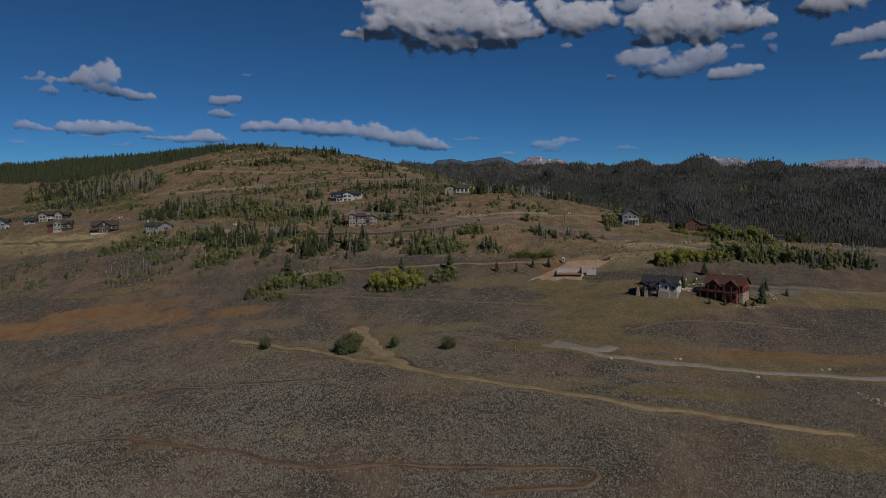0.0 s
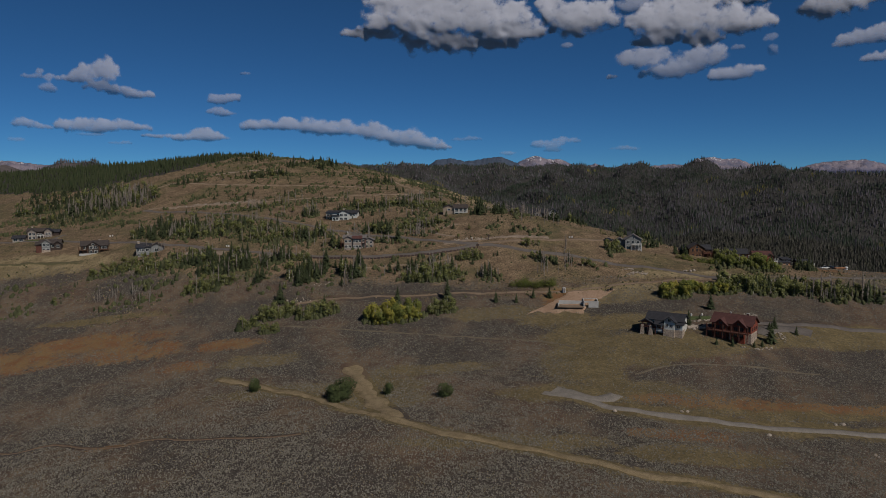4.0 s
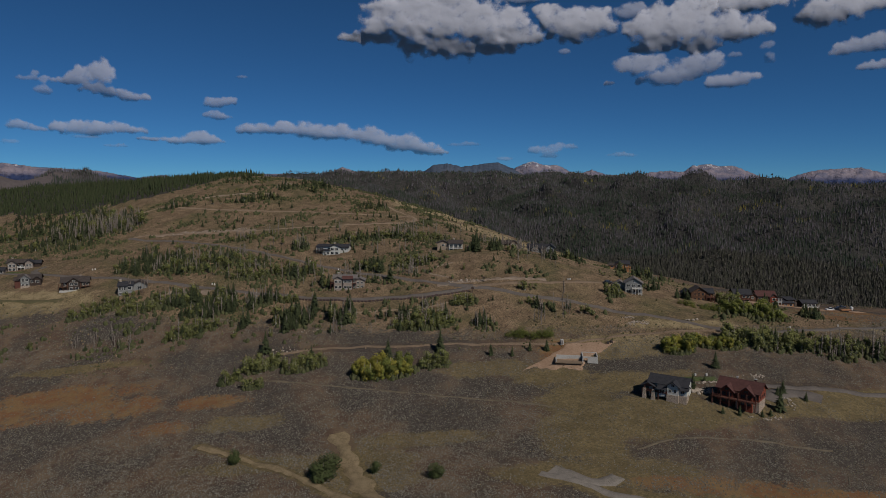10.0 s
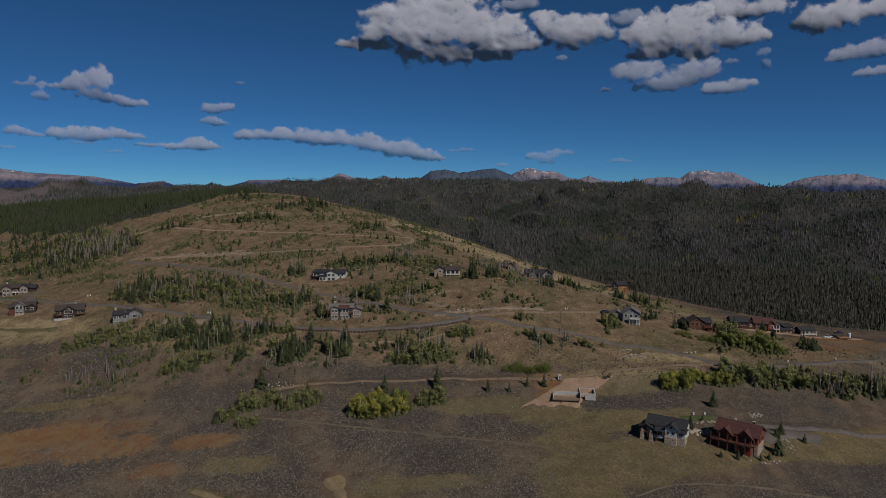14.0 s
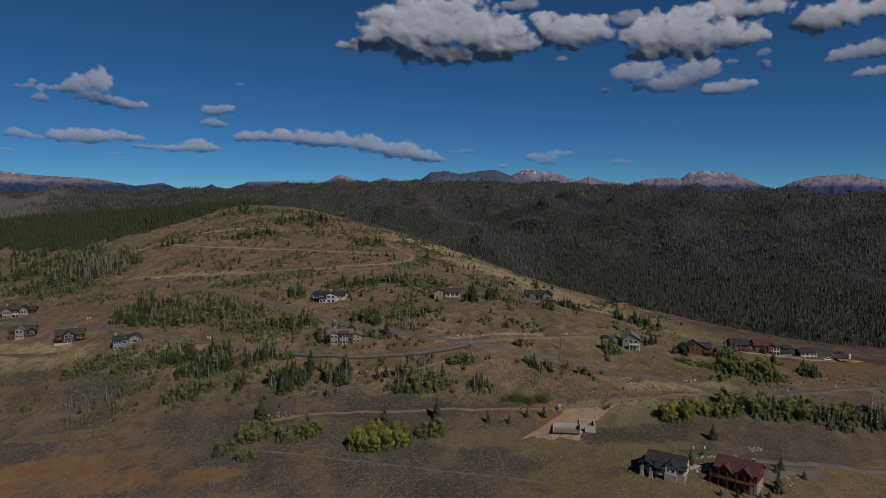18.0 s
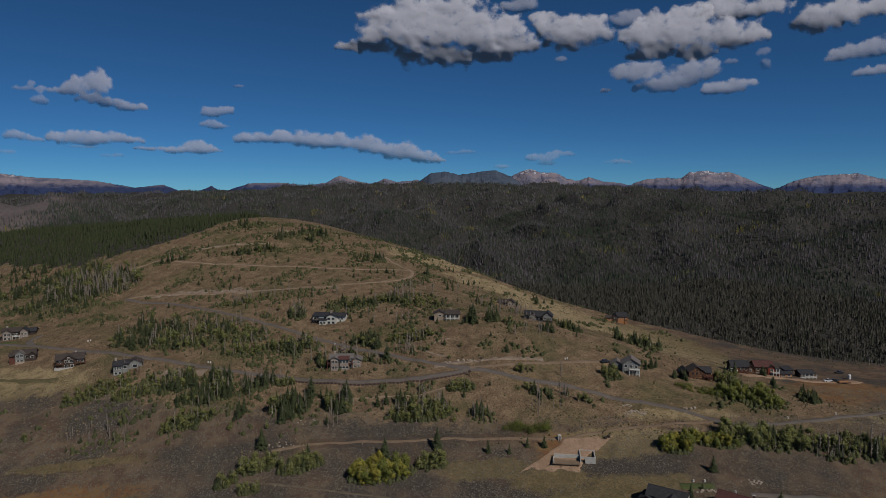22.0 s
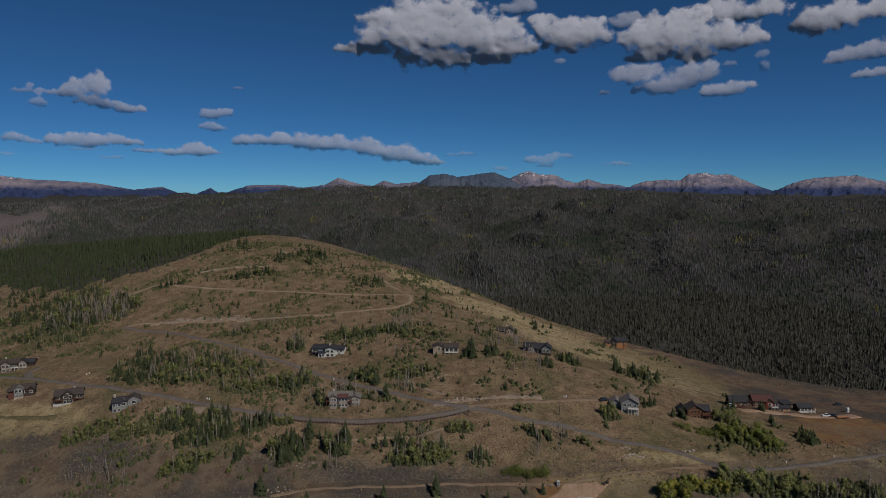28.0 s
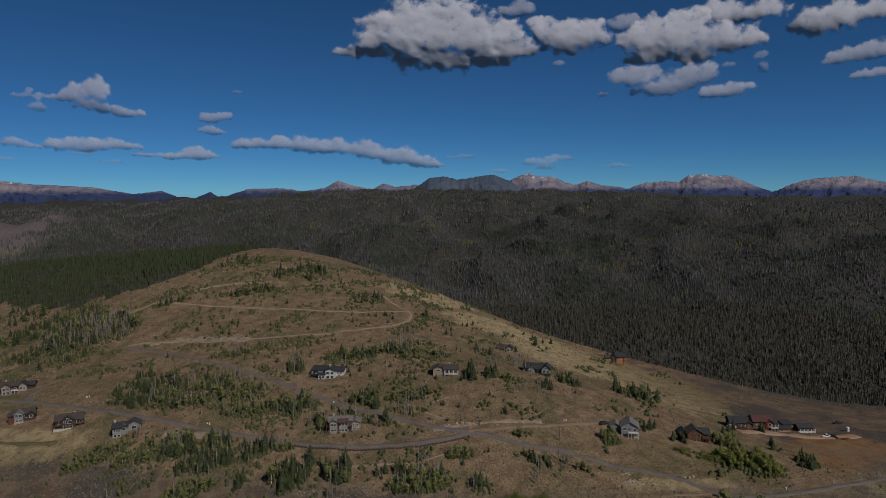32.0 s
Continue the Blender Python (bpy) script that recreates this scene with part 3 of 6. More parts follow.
cloud("wide white cloud bank high in the sky", [(45.1, 24.8, 7.3, 1.5), (41.9, 26.0, 3.2, 1.2), (60.6, 23.2, 6.0, 2.1), (56.4, 21.9, 3.8, 1.7), (66.5, 23.1, 6.0, 1.5)])
cloud("ragged lower cumulus puff with grey base", [(29.8, 17.3, 4.6, 1.5), (33.0, 15.2, 4.1, 1.2), (38.5, 16.8, 3.7, 1.7), (27.5, 17.2, 2.1, 1.0), (24.8, 14.8, 0.8, 0.5), (35.8, 15.8, 3.2, 1.3)])
cloud("small flat white cloud", [(43.4, 14.6, 3.9, 1.1), (45.5, 14.9, 2.3, 0.7), (41.4, 14.1, 2.1, 0.6)])
cloud("faint torn cloud wisp", [(48.5, 19.0, 1.0, 0.8), (48.8, 17.2, 0.6, 0.8), (43.5, 17.9, 1.1, 0.5)], 1.4)
cloud("white cumulus at the edge of the sky", [(63.0, 17.8, 4.7, 1.1), (66.0, 18.1, 3.9, 1.4), (59.6, 17.2, 2.1, 0.6)])
cloud("small flat cloud at the edge of the sky", [(65.3, 15.2, 3.3, 0.8)], 1.05)
cloud("low puffy white cumulus cloud", [(-52.5, 14.8, 1.8, 1.6), (-55.7, 14.2, 2.2, 1.3), (-53.1, 12.5, 2.7, 1.0), (-51.2, 12.1, 2.4, 0.9), (-47.3, 11.7, 2.4, 0.7), (-57.4, 13.3, 2.4, 0.7)])
cloud("small torn puff of cloud", [(-61.2, 11.9, 1.5, 0.7), (-60.8, 13.3, 0.9, 0.5)], 1.2)
cloud("tiny faint puff of cloud", [(-63.5, 13.3, 1.8, 0.4), (-62.2, 14.0, 0.7, 0.4)], 1.25)
cloud("small hazy cloud wisp", [(-65.1, 7.3, 2.4, 0.6), (-62.7, 6.9, 2.0, 0.5)], 1.1)
cloud("long thin bright cloud streak", [(-53.4, 7.4, 6.8, 0.9), (-58.3, 7.3, 2.2, 1.0), (-55.4, 6.8, 3.9, 0.7), (-48.1, 7.1, 2.7, 0.6)])
cloud("faint streak under a brighter cloud", [(-54.7, 6.1, 2.7, 0.3)], 1.4)
cloud("thin cloud streak near the horizon", [(-38.4, 6.1, 4.7, 0.8), (-44.2, 6.1, 2.9, 0.4), (-37.6, 6.6, 2.4, 0.7)])
cloud("tiny puff of white cloud", [(-34.5, 11.6, 2.4, 0.7), (-33.0, 12.1, 1.4, 0.4), (-35.5, 11.1, 1.5, 0.5)], 1.1)
cloud("small round puff of cloud", [(-34.5, 9.6, 2.2, 0.7)], 1.1)
cloud("tiny speck of cloud", [(-30.9, 15.3, 0.9, 0.3)], 1.3)
cloud("long flat cloud bank near the horizon", [(-29.0, 7.9, 2.7, 0.9), (-24.6, 8.1, 3.4, 1.2), (-20.7, 8.0, 3.9, 1.4), (-16.3, 7.5, 3.9, 1.3), (-11.9, 7.3, 3.9, 1.2), (-8.5, 6.6, 4.4, 1.3), (-5.0, 5.7, 3.9, 1.1), (-2.1, 4.9, 2.6, 0.7)])
cloud("faint pale cloud wisp", [(15.1, 5.2, 2.6, 0.8), (18.1, 5.8, 2.2, 0.5), (16.0, 4.3, 1.6, 0.4)], 1.3)
cloud("faint small puff over the mountains", [(9.0, 3.9, 1.4, 0.4)], 1.4)
cloud("faint short cloud streak", [(26.9, 4.4, 2.4, 0.4)], 1.4)
cloud("faint thin wisp beside the bank", [(2.8, 6.1, 2.7, 0.4)], 1.5)
cloud("faint short cloud wisp", [(-50.6, 5.0, 2.2, 0.3)], 1.4)
cloud("faint hazy shred of cloud", [(-66.5, 5.2, 1.4, 0.4)], 1.5)


# ---- trees and shrubs ----
def leaf_material(name, a, b, c, per="object"):
    m = mat(name, a, 0.85, 0, 0.15)
    n = Nodes(m)
    if per == "object":
        own = n.add("ShaderNodeObjectInfo").outputs["Random"]
    else:
        own = n.add("ShaderNodeNewGeometry").outputs["Random Per Island"]
    col = n.mix(n.range(n.noise(0.9, 3, 0.6), 0.35, 0.65), a, b)
    n.color(n.mix(n.math("MULTIPLY", own, 0.75), col, c))
    n.bsdf.inputs["Subsurface Weight"].default_value = 0.0
    return m


BARK = mottled("grey_bark", (0.09, 0.075, 0.06), (0.16, 0.14, 0.12), 0.8, 0.9, 0.02)
PALE_BARK = mottled("aspen_bark", (0.42, 0.4, 0.34), (0.2, 0.19, 0.16), 0.9, 0.8, 0.01)
DEAD_WOOD = mottled("weathered_dead_wood", (0.135, 0.115, 0.1), (0.2, 0.172, 0.15), 1.2, 0.9, 0.02)
NEEDLES = leaf_material("spruce_needles", (0.024, 0.033, 0.014), (0.042, 0.053, 0.022), (0.05, 0.054, 0.03))
GREEN_LEAF = leaf_material("aspen_leaf_green", (0.08, 0.1, 0.03), (0.155, 0.165, 0.055), (0.125, 0.12, 0.045))
YELLOW_LEAF = leaf_material("aspen_leaf_yellow", (0.19, 0.18, 0.035), (0.145, 0.16, 0.035), (0.215, 0.18, 0.035))
DARK_LEAF = leaf_material("shrub_leaf_dark", (0.04, 0.055, 0.02), (0.07, 0.085, 0.032), (0.05, 0.06, 0.024))
MIXED_LEAF = leaf_material("aspen_leaf_turning", (0.1, 0.117, 0.028), (0.165, 0.16, 0.036), (0.078, 0.096, 0.026))


def lathe(rings, segs, rng, jag=0.0):
    """Rings of (radius, height), closed at the ends, with a ragged rim."""
    v = []
    for r, z in rings:
        for k in range(segs):
            a = 2 * math.pi * (k + 0.3 * (len(v) // segs % 2)) / segs
            q = r * (1 + jag * rng.uniform(-1, 1))
            v.append((q * math.cos(a), q * math.sin(a), z + jag * 0.25 * r * rng.uniform(-1, 1)))
    f = []
    for i in range(len(rings) - 1):
        for k in range(segs):
            a, b = i * segs + k, i * segs + (k + 1) % segs
            if rings[i][0] > 0:
                f.append((a, b, b + segs))
            if rings[i + 1][0] > 0:
                f.append((a, b + segs, a + segs))
    return np.array(v, float), np.array(f, int)


def spruce(seed):
    """Trunk and crown of one metre height; whorls of drooping sprays round a thin core."""
    rng = np.random.RandomState(seed)
    trunk = lathe([(0.02, -0.04), (0.016, 0.3), (0.008, 0.8), (0.001, 1.0)], 6, rng)
    v, f = lathe([(0.015, 0.1), (0.085, 0.16), (0.06, 0.4), (0.035, 0.7), (0.0, 0.99)], 7, rng, 0.25)
    v, f = list(map(tuple, v)), list(map(tuple, f))
    n = 15
    for i in range(n):
        s = i / (n - 1)
        z, reach = 0.1 + 0.86 * s, 0.21 * (1 - s) ** 0.8 + 0.018
        count = 9 if s < 0.6 else 6
        for k in range(count):
            if rng.rand() < 0.12:
                continue
            a = 2 * math.pi * (k + rng.uniform(-0.4, 0.4)) / count + i * 0.7
            r, wide, drop = reach * rng.uniform(0.65, 1.2), 0.3, 0.1 * reach + 0.3 * reach * rng.rand()
            c, si = math.cos(a), math.sin(a)
            b = len(v)
            zz = z + rng.uniform(-0.02, 0.02)
            for rr, off, dz in ((0.0, 0, 0.035), (0.55 * r, -wide * r, 0.0), (r, 0, -drop), (0.55 * r, wide * r, 0.0), (0.5 * r, 0, 0.03 * (1 - s) + 0.012)):
                v.append((c * rr - si * off, si * rr + c * off, zz + dz))
            f += [(b, b + 1, b + 4), (b + 1, b + 2, b + 4), (b + 2, b + 3, b + 4), (b + 3, b, b + 4)]
    return trunk, (np.array(v), np.array(f))


def aspen(seed, broad=0.24, low=0.0, clumps=230):
    """Slim trunk with limbs, and a crown of many small leaf clumps."""
    rng = np.random.RandomState(seed)
    tv, tf = lathe([(0.022, -0.04), (0.018, 0.35), (0.01, 0.75), (0.001, 0.95)], 5, rng)
    tv, tf = list(map(tuple, tv)), list(map(tuple, tf))
    for k in range(5):
        a, z = rng.uniform(0, 6.28), rng.uniform(0.3, 0.7)
        b = len(tv)
        e = (0.2 * math.cos(a), 0.2 * math.sin(a), z + 0.16)
        tv += [(0.008, 0, z), (-0.004, 0.007, z), (-0.004, -0.007, z), e]
        tf += [(b, b + 1, b + 3), (b + 1, b + 2, b + 3), (b + 2, b, b + 3)]
    v, f = [], []
    lobes = [(rng.uniform(-0.5, 0.5) * broad, rng.uniform(-0.5, 0.5) * broad, rng.uniform(low + 0.15, 0.85), rng.uniform(0.4, 0.75) * broad) for _ in range(8)]
    for _ in range(clumps):
        lx, ly, lz, lr = lobes[rng.randint(len(lobes))]
        d = rng.normal(size=3)
        d /= np.linalg.norm(d)
        c = np.array((lx, ly, lz)) + d * lr * rng.uniform(0.6, 1.08) * np.array((1, 1, 1.15))
        s = rng.uniform(0.022, 0.05)
        t = np.cross(d, rng.normal(size=3))
        t /= np.linalg.norm(t)
        u = np.cross(d, t)
        b = len(v)
        for p in (c + t * s, c - t * s * 0.6 + u * s, c - t * s * 0.6 - u * s, c + d * s * 0.8):
            v.append(tuple(p))
        f += [(b, b + 1, b + 3), (b + 1, b + 2, b + 3), (b + 2, b, b + 3)]
    return (np.array(tv), np.array(tf)), (np.array(v), np.array(f))


def snag(seed):
    """A dead pole with broken stubs."""
    rng = np.random.RandomState(seed)
    v, f = lathe([(0.02, -0.04), (0.017, 0.4), (0.011, 0.8), (0.004, 1.0)], 5, rng, 0.1)
    v, f = list(map(tuple, v)), list(map(tuple, f))
    w, g = lathe([(0.012 * (1.2 - z), z) for z in np.linspace(0.3, 0.98, 9)], 3, rng)
    w, g = list(map(tuple, w)), list(map(tuple, g))
    for k in range(18):
        ring, seg = rng.randint(1, 8), rng.randint(3)
        a, b, z = ring * 3 + seg, ring * 3 + (seg + 1) % 3, w[ring * 3][2]
        r, turn = rng.uniform(0.05, 0.13) * (1.3 - z), math.atan2(w[a][1] + w[b][1], w[a][0] + w[b][0])
        w.append((r * math.cos(turn), r * math.sin(turn), z + rng.uniform(-0.04, 0.05)))
        g += [(a, b, len(w) - 1), (b, a - 3, len(w) - 1), (a - 3, a, len(w) - 1)]
    return (np.array(v), np.array(f)), (np.array(w), np.array(g))


def tree_thing(name, label, kind, group, shapes, names, mats):
    top = new(name)
    for (v, f), n, m in zip(shapes, names, mats):
        link_mesh(n, v, f, m, top)
    return tagged(top, label, kind, group)


SPRUCES = [spruce(10 + k) for k in range(5)]
ASPENS = [aspen(30 + k) for k in range(4)]
FULL_ASPENS = [aspen(35 + k, 0.3, -0.05, 430) for k in range(4)]
BUSHES = [aspen(40 + k, 0.62, -0.1, 420) for k in range(3)]
SNAGS = [snag(50 + k) for k in range(4)]
KINDS = {
    "c": (SPRUCES, "spruce_tree", "dark green spruce on the dry hillside", "spruce", "spruces on the hillside", ("trunk", "crown"), (BARK, NEEDLES), (1.1, 1.5), 290),
    "a": (ASPENS, "aspen_tree", "small green aspen in a hillside thicket", "aspen", "green aspens", ("trunk", "crown"), (PALE_BARK, GREEN_LEAF), (1.05, 1.5), 220),
    "y": (FULL_ASPENS, "aspen_tree", "yellow autumn aspen at the foot of the hill", "aspen", "yellow aspens", ("trunk", "crown"), (PALE_BARK, YELLOW_LEAF), (0.85, 1.15), 95),
    "y2": (FULL_ASPENS, "aspen_tree", "aspen turning from green to yellow", "aspen", "turning aspens", ("trunk", "crown"), (PALE_BARK, MIXED_LEAF), (0.85, 1.15), 55),
    "d": (SNAGS, "dead_pine", "bare grey dead pine trunk", "dead tree", "dead pines on the hillside", ("trunk", "bough"), (DEAD_WOOD, DEAD_WOOD), (0.9, 1.3), 290),
    "b": (BUSHES, "shrub", "low green shrub on dry ground", "shrub", "shrubs below the houses", ("stem", "leaves"), (BARK, MIXED_LEAF), (1.2, 1.7), 50),
}
models = {}
counts = {k: 0 for k in KINDS}
extra = {k: [] for k in KINDS}
tree_rng = np.random.RandomState(77)


def plant(kind, x, y, h, wide=None):
    """One tree with its own trunk and crown, or, once there are many, a place in the joined rest."""
    shapes, name, label, cat, group, names, mats, girth, most = KINDS[kind]
    w = h * tree_rng.uniform(*girth) if wide is None else wide
    z = ground_z(x, y) - 0.15
    if counts[kind] >= most:
        extra[kind].append((x, y, z, w, h))
        return
    k = counts[kind] % len(shapes)
    counts[kind] += 1
    m = pose(x, y, z, tree_rng.uniform(-2, 2), tree_rng.uniform(-2, 2), tree_rng.uniform(0, 360))
    if (kind, k) not in models:
        ob = tree_thing(name, label, cat, group, shapes[k], names, mats)
        ob.matrix_basis = m
        models[kind, k] = ob
    else:
        ob = copy_thing(models[kind, k], m)
    ob.scale = (w, w, h)


thicket = []      # undergrowth round each grove: place, width and height to width
under_rng = np.random.RandomState(78)


def grove(kind, x, y, across, deep, n, h):
    """Trees round a place, spread along and across the line of sight from the valley."""
    d = math.hypot(x, y)
    ux, uy = x / d, y / d
    if n >= 9 and kind != "b":
        for _ in range(int(n * 5)):
            a, r = under_rng.uniform(0, 2 * math.pi), 1.1 * math.sqrt(under_rng.rand())
            s, q = across * r * math.cos(a), deep * r * math.sin(a)
            thicket.append((x + uy * s + ux * q, y - ux * s + uy * q, under_rng.uniform(0.7, 2.0), under_rng.uniform(0.6, 1.3)))
    for _ in range(n if n < 9 else int(n * 2.0)):
        a, r = tree_rng.uniform(0, 2 * math.pi), math.sqrt(tree_rng.rand())
        s, q = across * r * math.cos(a), deep * r * math.sin(a)
        px, py = x + uy * s + ux * q, y - ux * s + uy * q
        if min(near_line(np.array(px), np.array(py), l) for l in (LANE, HILL_ROAD, LOW_DIRT)) > 3.5:
            mix = tree_rng.rand() if n >= 9 else 1.0
            k = {"a": "d" if mix < 0.12 else "c" if mix < 0.27 else "a", "c": "a" if mix < 0.12 else "d" if mix < 0.26 else "c", "d": "c" if mix < 0.18 else "a" if mix < 0.3 else "d", "y": "y2" if mix < 0.45 else "y"}.get(kind, kind)
            plant(k, px, py, h * (1.02 if y < 296 else 0.92 if kind in "ay2" else 0.82) * (0.5 + 0.85 * tree_rng.rand() ** 1.3))


grove('d', -255.1, 488.7, 25.4, 22.0, 150, 10)
grove('d', -235.3, 494.4, 16.0, 22.0, 60, 10)
grove('c', -268, 470, 26, 12, 50, 6)
grove('c', -290, 508, 38, 16, 80, 7)
grove('c', -330.8, 536.6, 20.2, 22.0, 16, 7)
grove('c', -246.9, 452.5, 17.2, 12.1, 16, 6)
grove('c', -211.5, 421.1, 4.7, 6.2, 3, 5)
grove('c', -170.4, 396.3, 17.8, 21.0, 42, 7.5)
grove('d', -144.7, 393.5, 20.6, 19.6, 34, 8)
grove('a', -138.3, 385.2, 20.1, 13.3, 26, 5)
grove('a', -114.8, 381.4, 16.2, 11.0, 26, 5)
grove('d', -114.5, 401.5, 17.1, 9.8, 22, 7)
grove('a', -89.6, 369.3, 23.1, 5.5, 38, 5)
grove('d', -74.5, 369.7, 12.2, 7.4, 20, 8)
grove('d', -50.8, 354.8, 15.9, 10.3, 20, 9)
grove('c', -40.3, 364.6, 8.9, 8.0, 10, 7)
grove('d', -24.3, 352.8, 12.8, 6.9, 18, 9)
grove('a', -144.0, 337.4, 14.9, 6.5, 26, 5)
grove('a', -167.8, 337.5, 15.4, 4.4, 24, 5)
grove('d', -131.8, 338.2, 11.8, 6.6, 20, 8)
grove('c', -101.2, 329.6, 25.0, 5.6, 34, 7.5)
grove('d', -96.8, 333.2, 25.2, 6.0, 26, 8)
grove('c', -115.3, 338.6, 17.4, 5.6, 16, 8)
grove('a', -74.2, 335.8, 5.5, 3.2, 10, 4.5)
grove('a', -112.6, 309.8, 11.9, 4.7, 28, 4.5)
grove('c', -69.4, 315.5, 7.7, 9.6, 16, 9)
grove('d', -44.8, 315.6, 6.3, 7.1, 10, 10)
grove('c', -45.1, 317.3, 6.4, 7.1, 5, 9)
grove('c', -60.5, 322.8, 2.1, 8.0, 4, 10)
grove('c', -88.9, 311.3, 3.6, 4.8, 5, 8)
grove('a', -14.9, 368.0, 13.3, 5.0, 24, 4.5)
grove('c', -41.0, 370.3, 7.8, 5.1, 9, 7)
grove('a', -6.9, 305.1, 12.1, 4.5, 26, 4.5)
grove('d', -8.2, 306.9, 12.1, 4.7, 16, 8)
grove('c', -21.3, 313.0, 7.5, 4.6, 8, 6)
grove('d', -85.2, 411.8, 5.2, 8.9, 12, 7)
grove('a', -54.3, 422.9, 17.4, 5.0, 24, 4.5)
grove('c', -47.6, 425.3, 14.0, 5.6, 10, 7)
grove('d', -25.1, 432.3, 9.2, 8.0, 22, 8)
grove('a', -10.5, 422.1, 17.2, 7.4, 20, 4)
grove('a', -126.7, 436.0, 18.7, 4.0, 20, 4)
grove('c', -150.6, 481.4, 12.5, 9.9, 8, 4)
grove('c', -149.5, 541.2, 23.4, 5.1, 22, 6)
grove('c', -207.2, 527.5, 13.3, 4.0, 12, 6)
grove('c', -111.3, 586.9, 13.9, 21.1, 20, 7)
grove('c', -133.7, 578.5, 8.9, 10.3, 9, 7)
grove('c', -177.3, 610.9, 21.3, 22.0, 18, 6)
grove('c', -56.5, 535.7, 12.5, 12.4, 12, 6)
grove('c', -9.1, 514.5, 0.8, 3.8, 1, 9)
grove('c', -92.4, 576.5, 14.6, 16.2, 8, 5)
grove('c', 19.2, 382.8, 3.7, 7.4, 8, 9)
grove('c', 29.9, 386.4, 4.7, 5.6, 9, 7)
grove('a', 38.0, 381.9, 3.7, 3.1, 6, 4)
grove('d', 29.3, 442.2, 5.4, 8.9, 9, 7)
grove('c', 59.1, 375.6, 4.9, 4.5, 8, 6)
grove('c', 75.3, 394.8, 7.2, 10.4, 9, 6)
grove('c', 74.1, 372.7, 0.9, 2.1, 1, 6.5)
grove('c', 118.1, 405.9, 13.1, 18.2, 15, 8)
grove('c', 112.8, 423.5, 5.0, 15.3, 5, 6)
grove('a', 83.1, 330.1, 4.4, 3.8, 14, 4.5)
grove('c', 104.6, 344.8, 2.3, 3.4, 4, 6.5)
grove('c', 108.8, 345.6, 1.5, 3.6, 3, 6.5)
grove('a', 41.2, 331.2, 4.8, 1.8, 8, 3.5)
grove('a', 84.6, 356.5, 3.5, 2.2, 4, 3)
grove('c', 117.4, 338.5, 2.6, 3.7, 6, 7)
grove('c', 120.2, 334.8, 1.4, 1.9, 2, 7.5)
grove('b', 123.8, 323.0, 11.7, 4.3, 30, 2.5)
grove('a', 143.6, 340.7, 6.6, 7.3, 12, 5)
grove('c', 153.3, 359.3, 4.4, 6.8, 4, 7)
grove('y2', 143.9, 317.7, 14.6, 10.8, 56, 5)
grove('c', 173.8, 364.4, 2.3, 5.3, 2, 12)
grove('c', 166.8, 341.9, 2.5, 6.5, 4, 7)
grove('c', 174.0, 322.2, 4.7, 7.7, 9, 7)
grove('c', 80.9, 525.1, 8.8, 7.4, 4, 6)
grove('c', 72.1, 509.4, 1.7, 2.7, 1, 7)
grove('c', 9.8, 486.2, 8.0, 16.5, 5, 6)
grove('c', 25.4, 516.9, 6.0, 10.7, 3, 5)
grove('c', -35.7, 498.8, 4.1, 7.8, 3, 5)
grove('c', 51.9, 469.7, 2.3, 5.5, 2, 6)
grove('y', 95.3, 277.5, 6.1, 3.8, 22, 5)
grove('y', 110.0, 280.3, 10.9, 3.6, 30, 4)
grove('a', 126.8, 279.8, 13.7, 5.1, 34, 5.5)
grove('a', 140.0, 278.9, 10.1, 4.9, 16, 5.5)
grove('c', 141.0, 280.9, 9.1, 3.9, 5, 5.5)
grove('d', 153.4, 270.7, 7.6, 5.0, 10, 7)
grove('c', 155.4, 272.7, 7.6, 5.0, 5, 5.5)
grove('d', 168.1, 276.2, 9.5, 9.3, 10, 7)
grove('a', 172.1, 276.2, 9.5, 7.3, 12, 5)
grove('c', 170.1, 276.2, 9.5, 9.3, 7, 6)
grove('a', 150.2, 276.9, 10.2, 3.7, 16, 5)
grove('y', -21.5, 271.6, 12.3, 5.2, 44, 5.5)
grove('a', -1.7, 275.6, 5.7, 3.0, 14, 5)
grove('a', -72.4, 279.5, 7.4, 3.1, 22, 5)
grove('a', -55.0, 278.2, 8.6, 3.2, 26, 5)
grove('c', -74.5, 291.1, 1.0, 0.9, 1, 8)
grove('c', -67.5, 291.8, 1.0, 0.8, 1, 6)
grove('c', -52.1, 283.9, 1.9, 1.7, 2, 6)
grove('c', -20.6, 281.4, 0.7, 0.8, 1, 9)
grove('c', 0.0, 284.5, 0.7, 0.7, 1, 7)
grove('c', 20.4, 280.6, 0.9, 0.7, 1, 6.5)
grove('c', 29.1, 280.3, 0.7, 0.8, 1, 4)
grove('c', 36.7, 283.1, 0.7, 0.7, 1, 4.5)
grove('c', 43.1, 282.6, 0.9, 0.8, 2, 5)
grove('a', -83.1, 272.3, 4.1, 1.9, 12, 4)
grove('a', -72.2, 267.2, 4.0, 1.8, 10, 4)
grove('a', 10.7, 320.7, 6.2, 2.4, 16, 5)
grove('a', -8.4, 304.9, 13.5, 3.9, 26, 5)
grove('d', -1.0, 307.3, 9.9, 3.7, 12, 8)
grove('d', 18.8, 301.6, 5.8, 4.3, 9, 7)
grove('b', 37.6, 294.0, 9.5, 1.9, 20, 2.5)
grove('c', 47.8, 314.2, 4.6, 3.4, 7, 6.5)
grove('c', 58.0, 314.2, 1.3, 1.5, 2, 6)
grove('a', 67.3, 309.6, 4.1, 1.9, 8, 4)
grove('a', 40.7, 319.2, 4.7, 1.6, 6, 4)
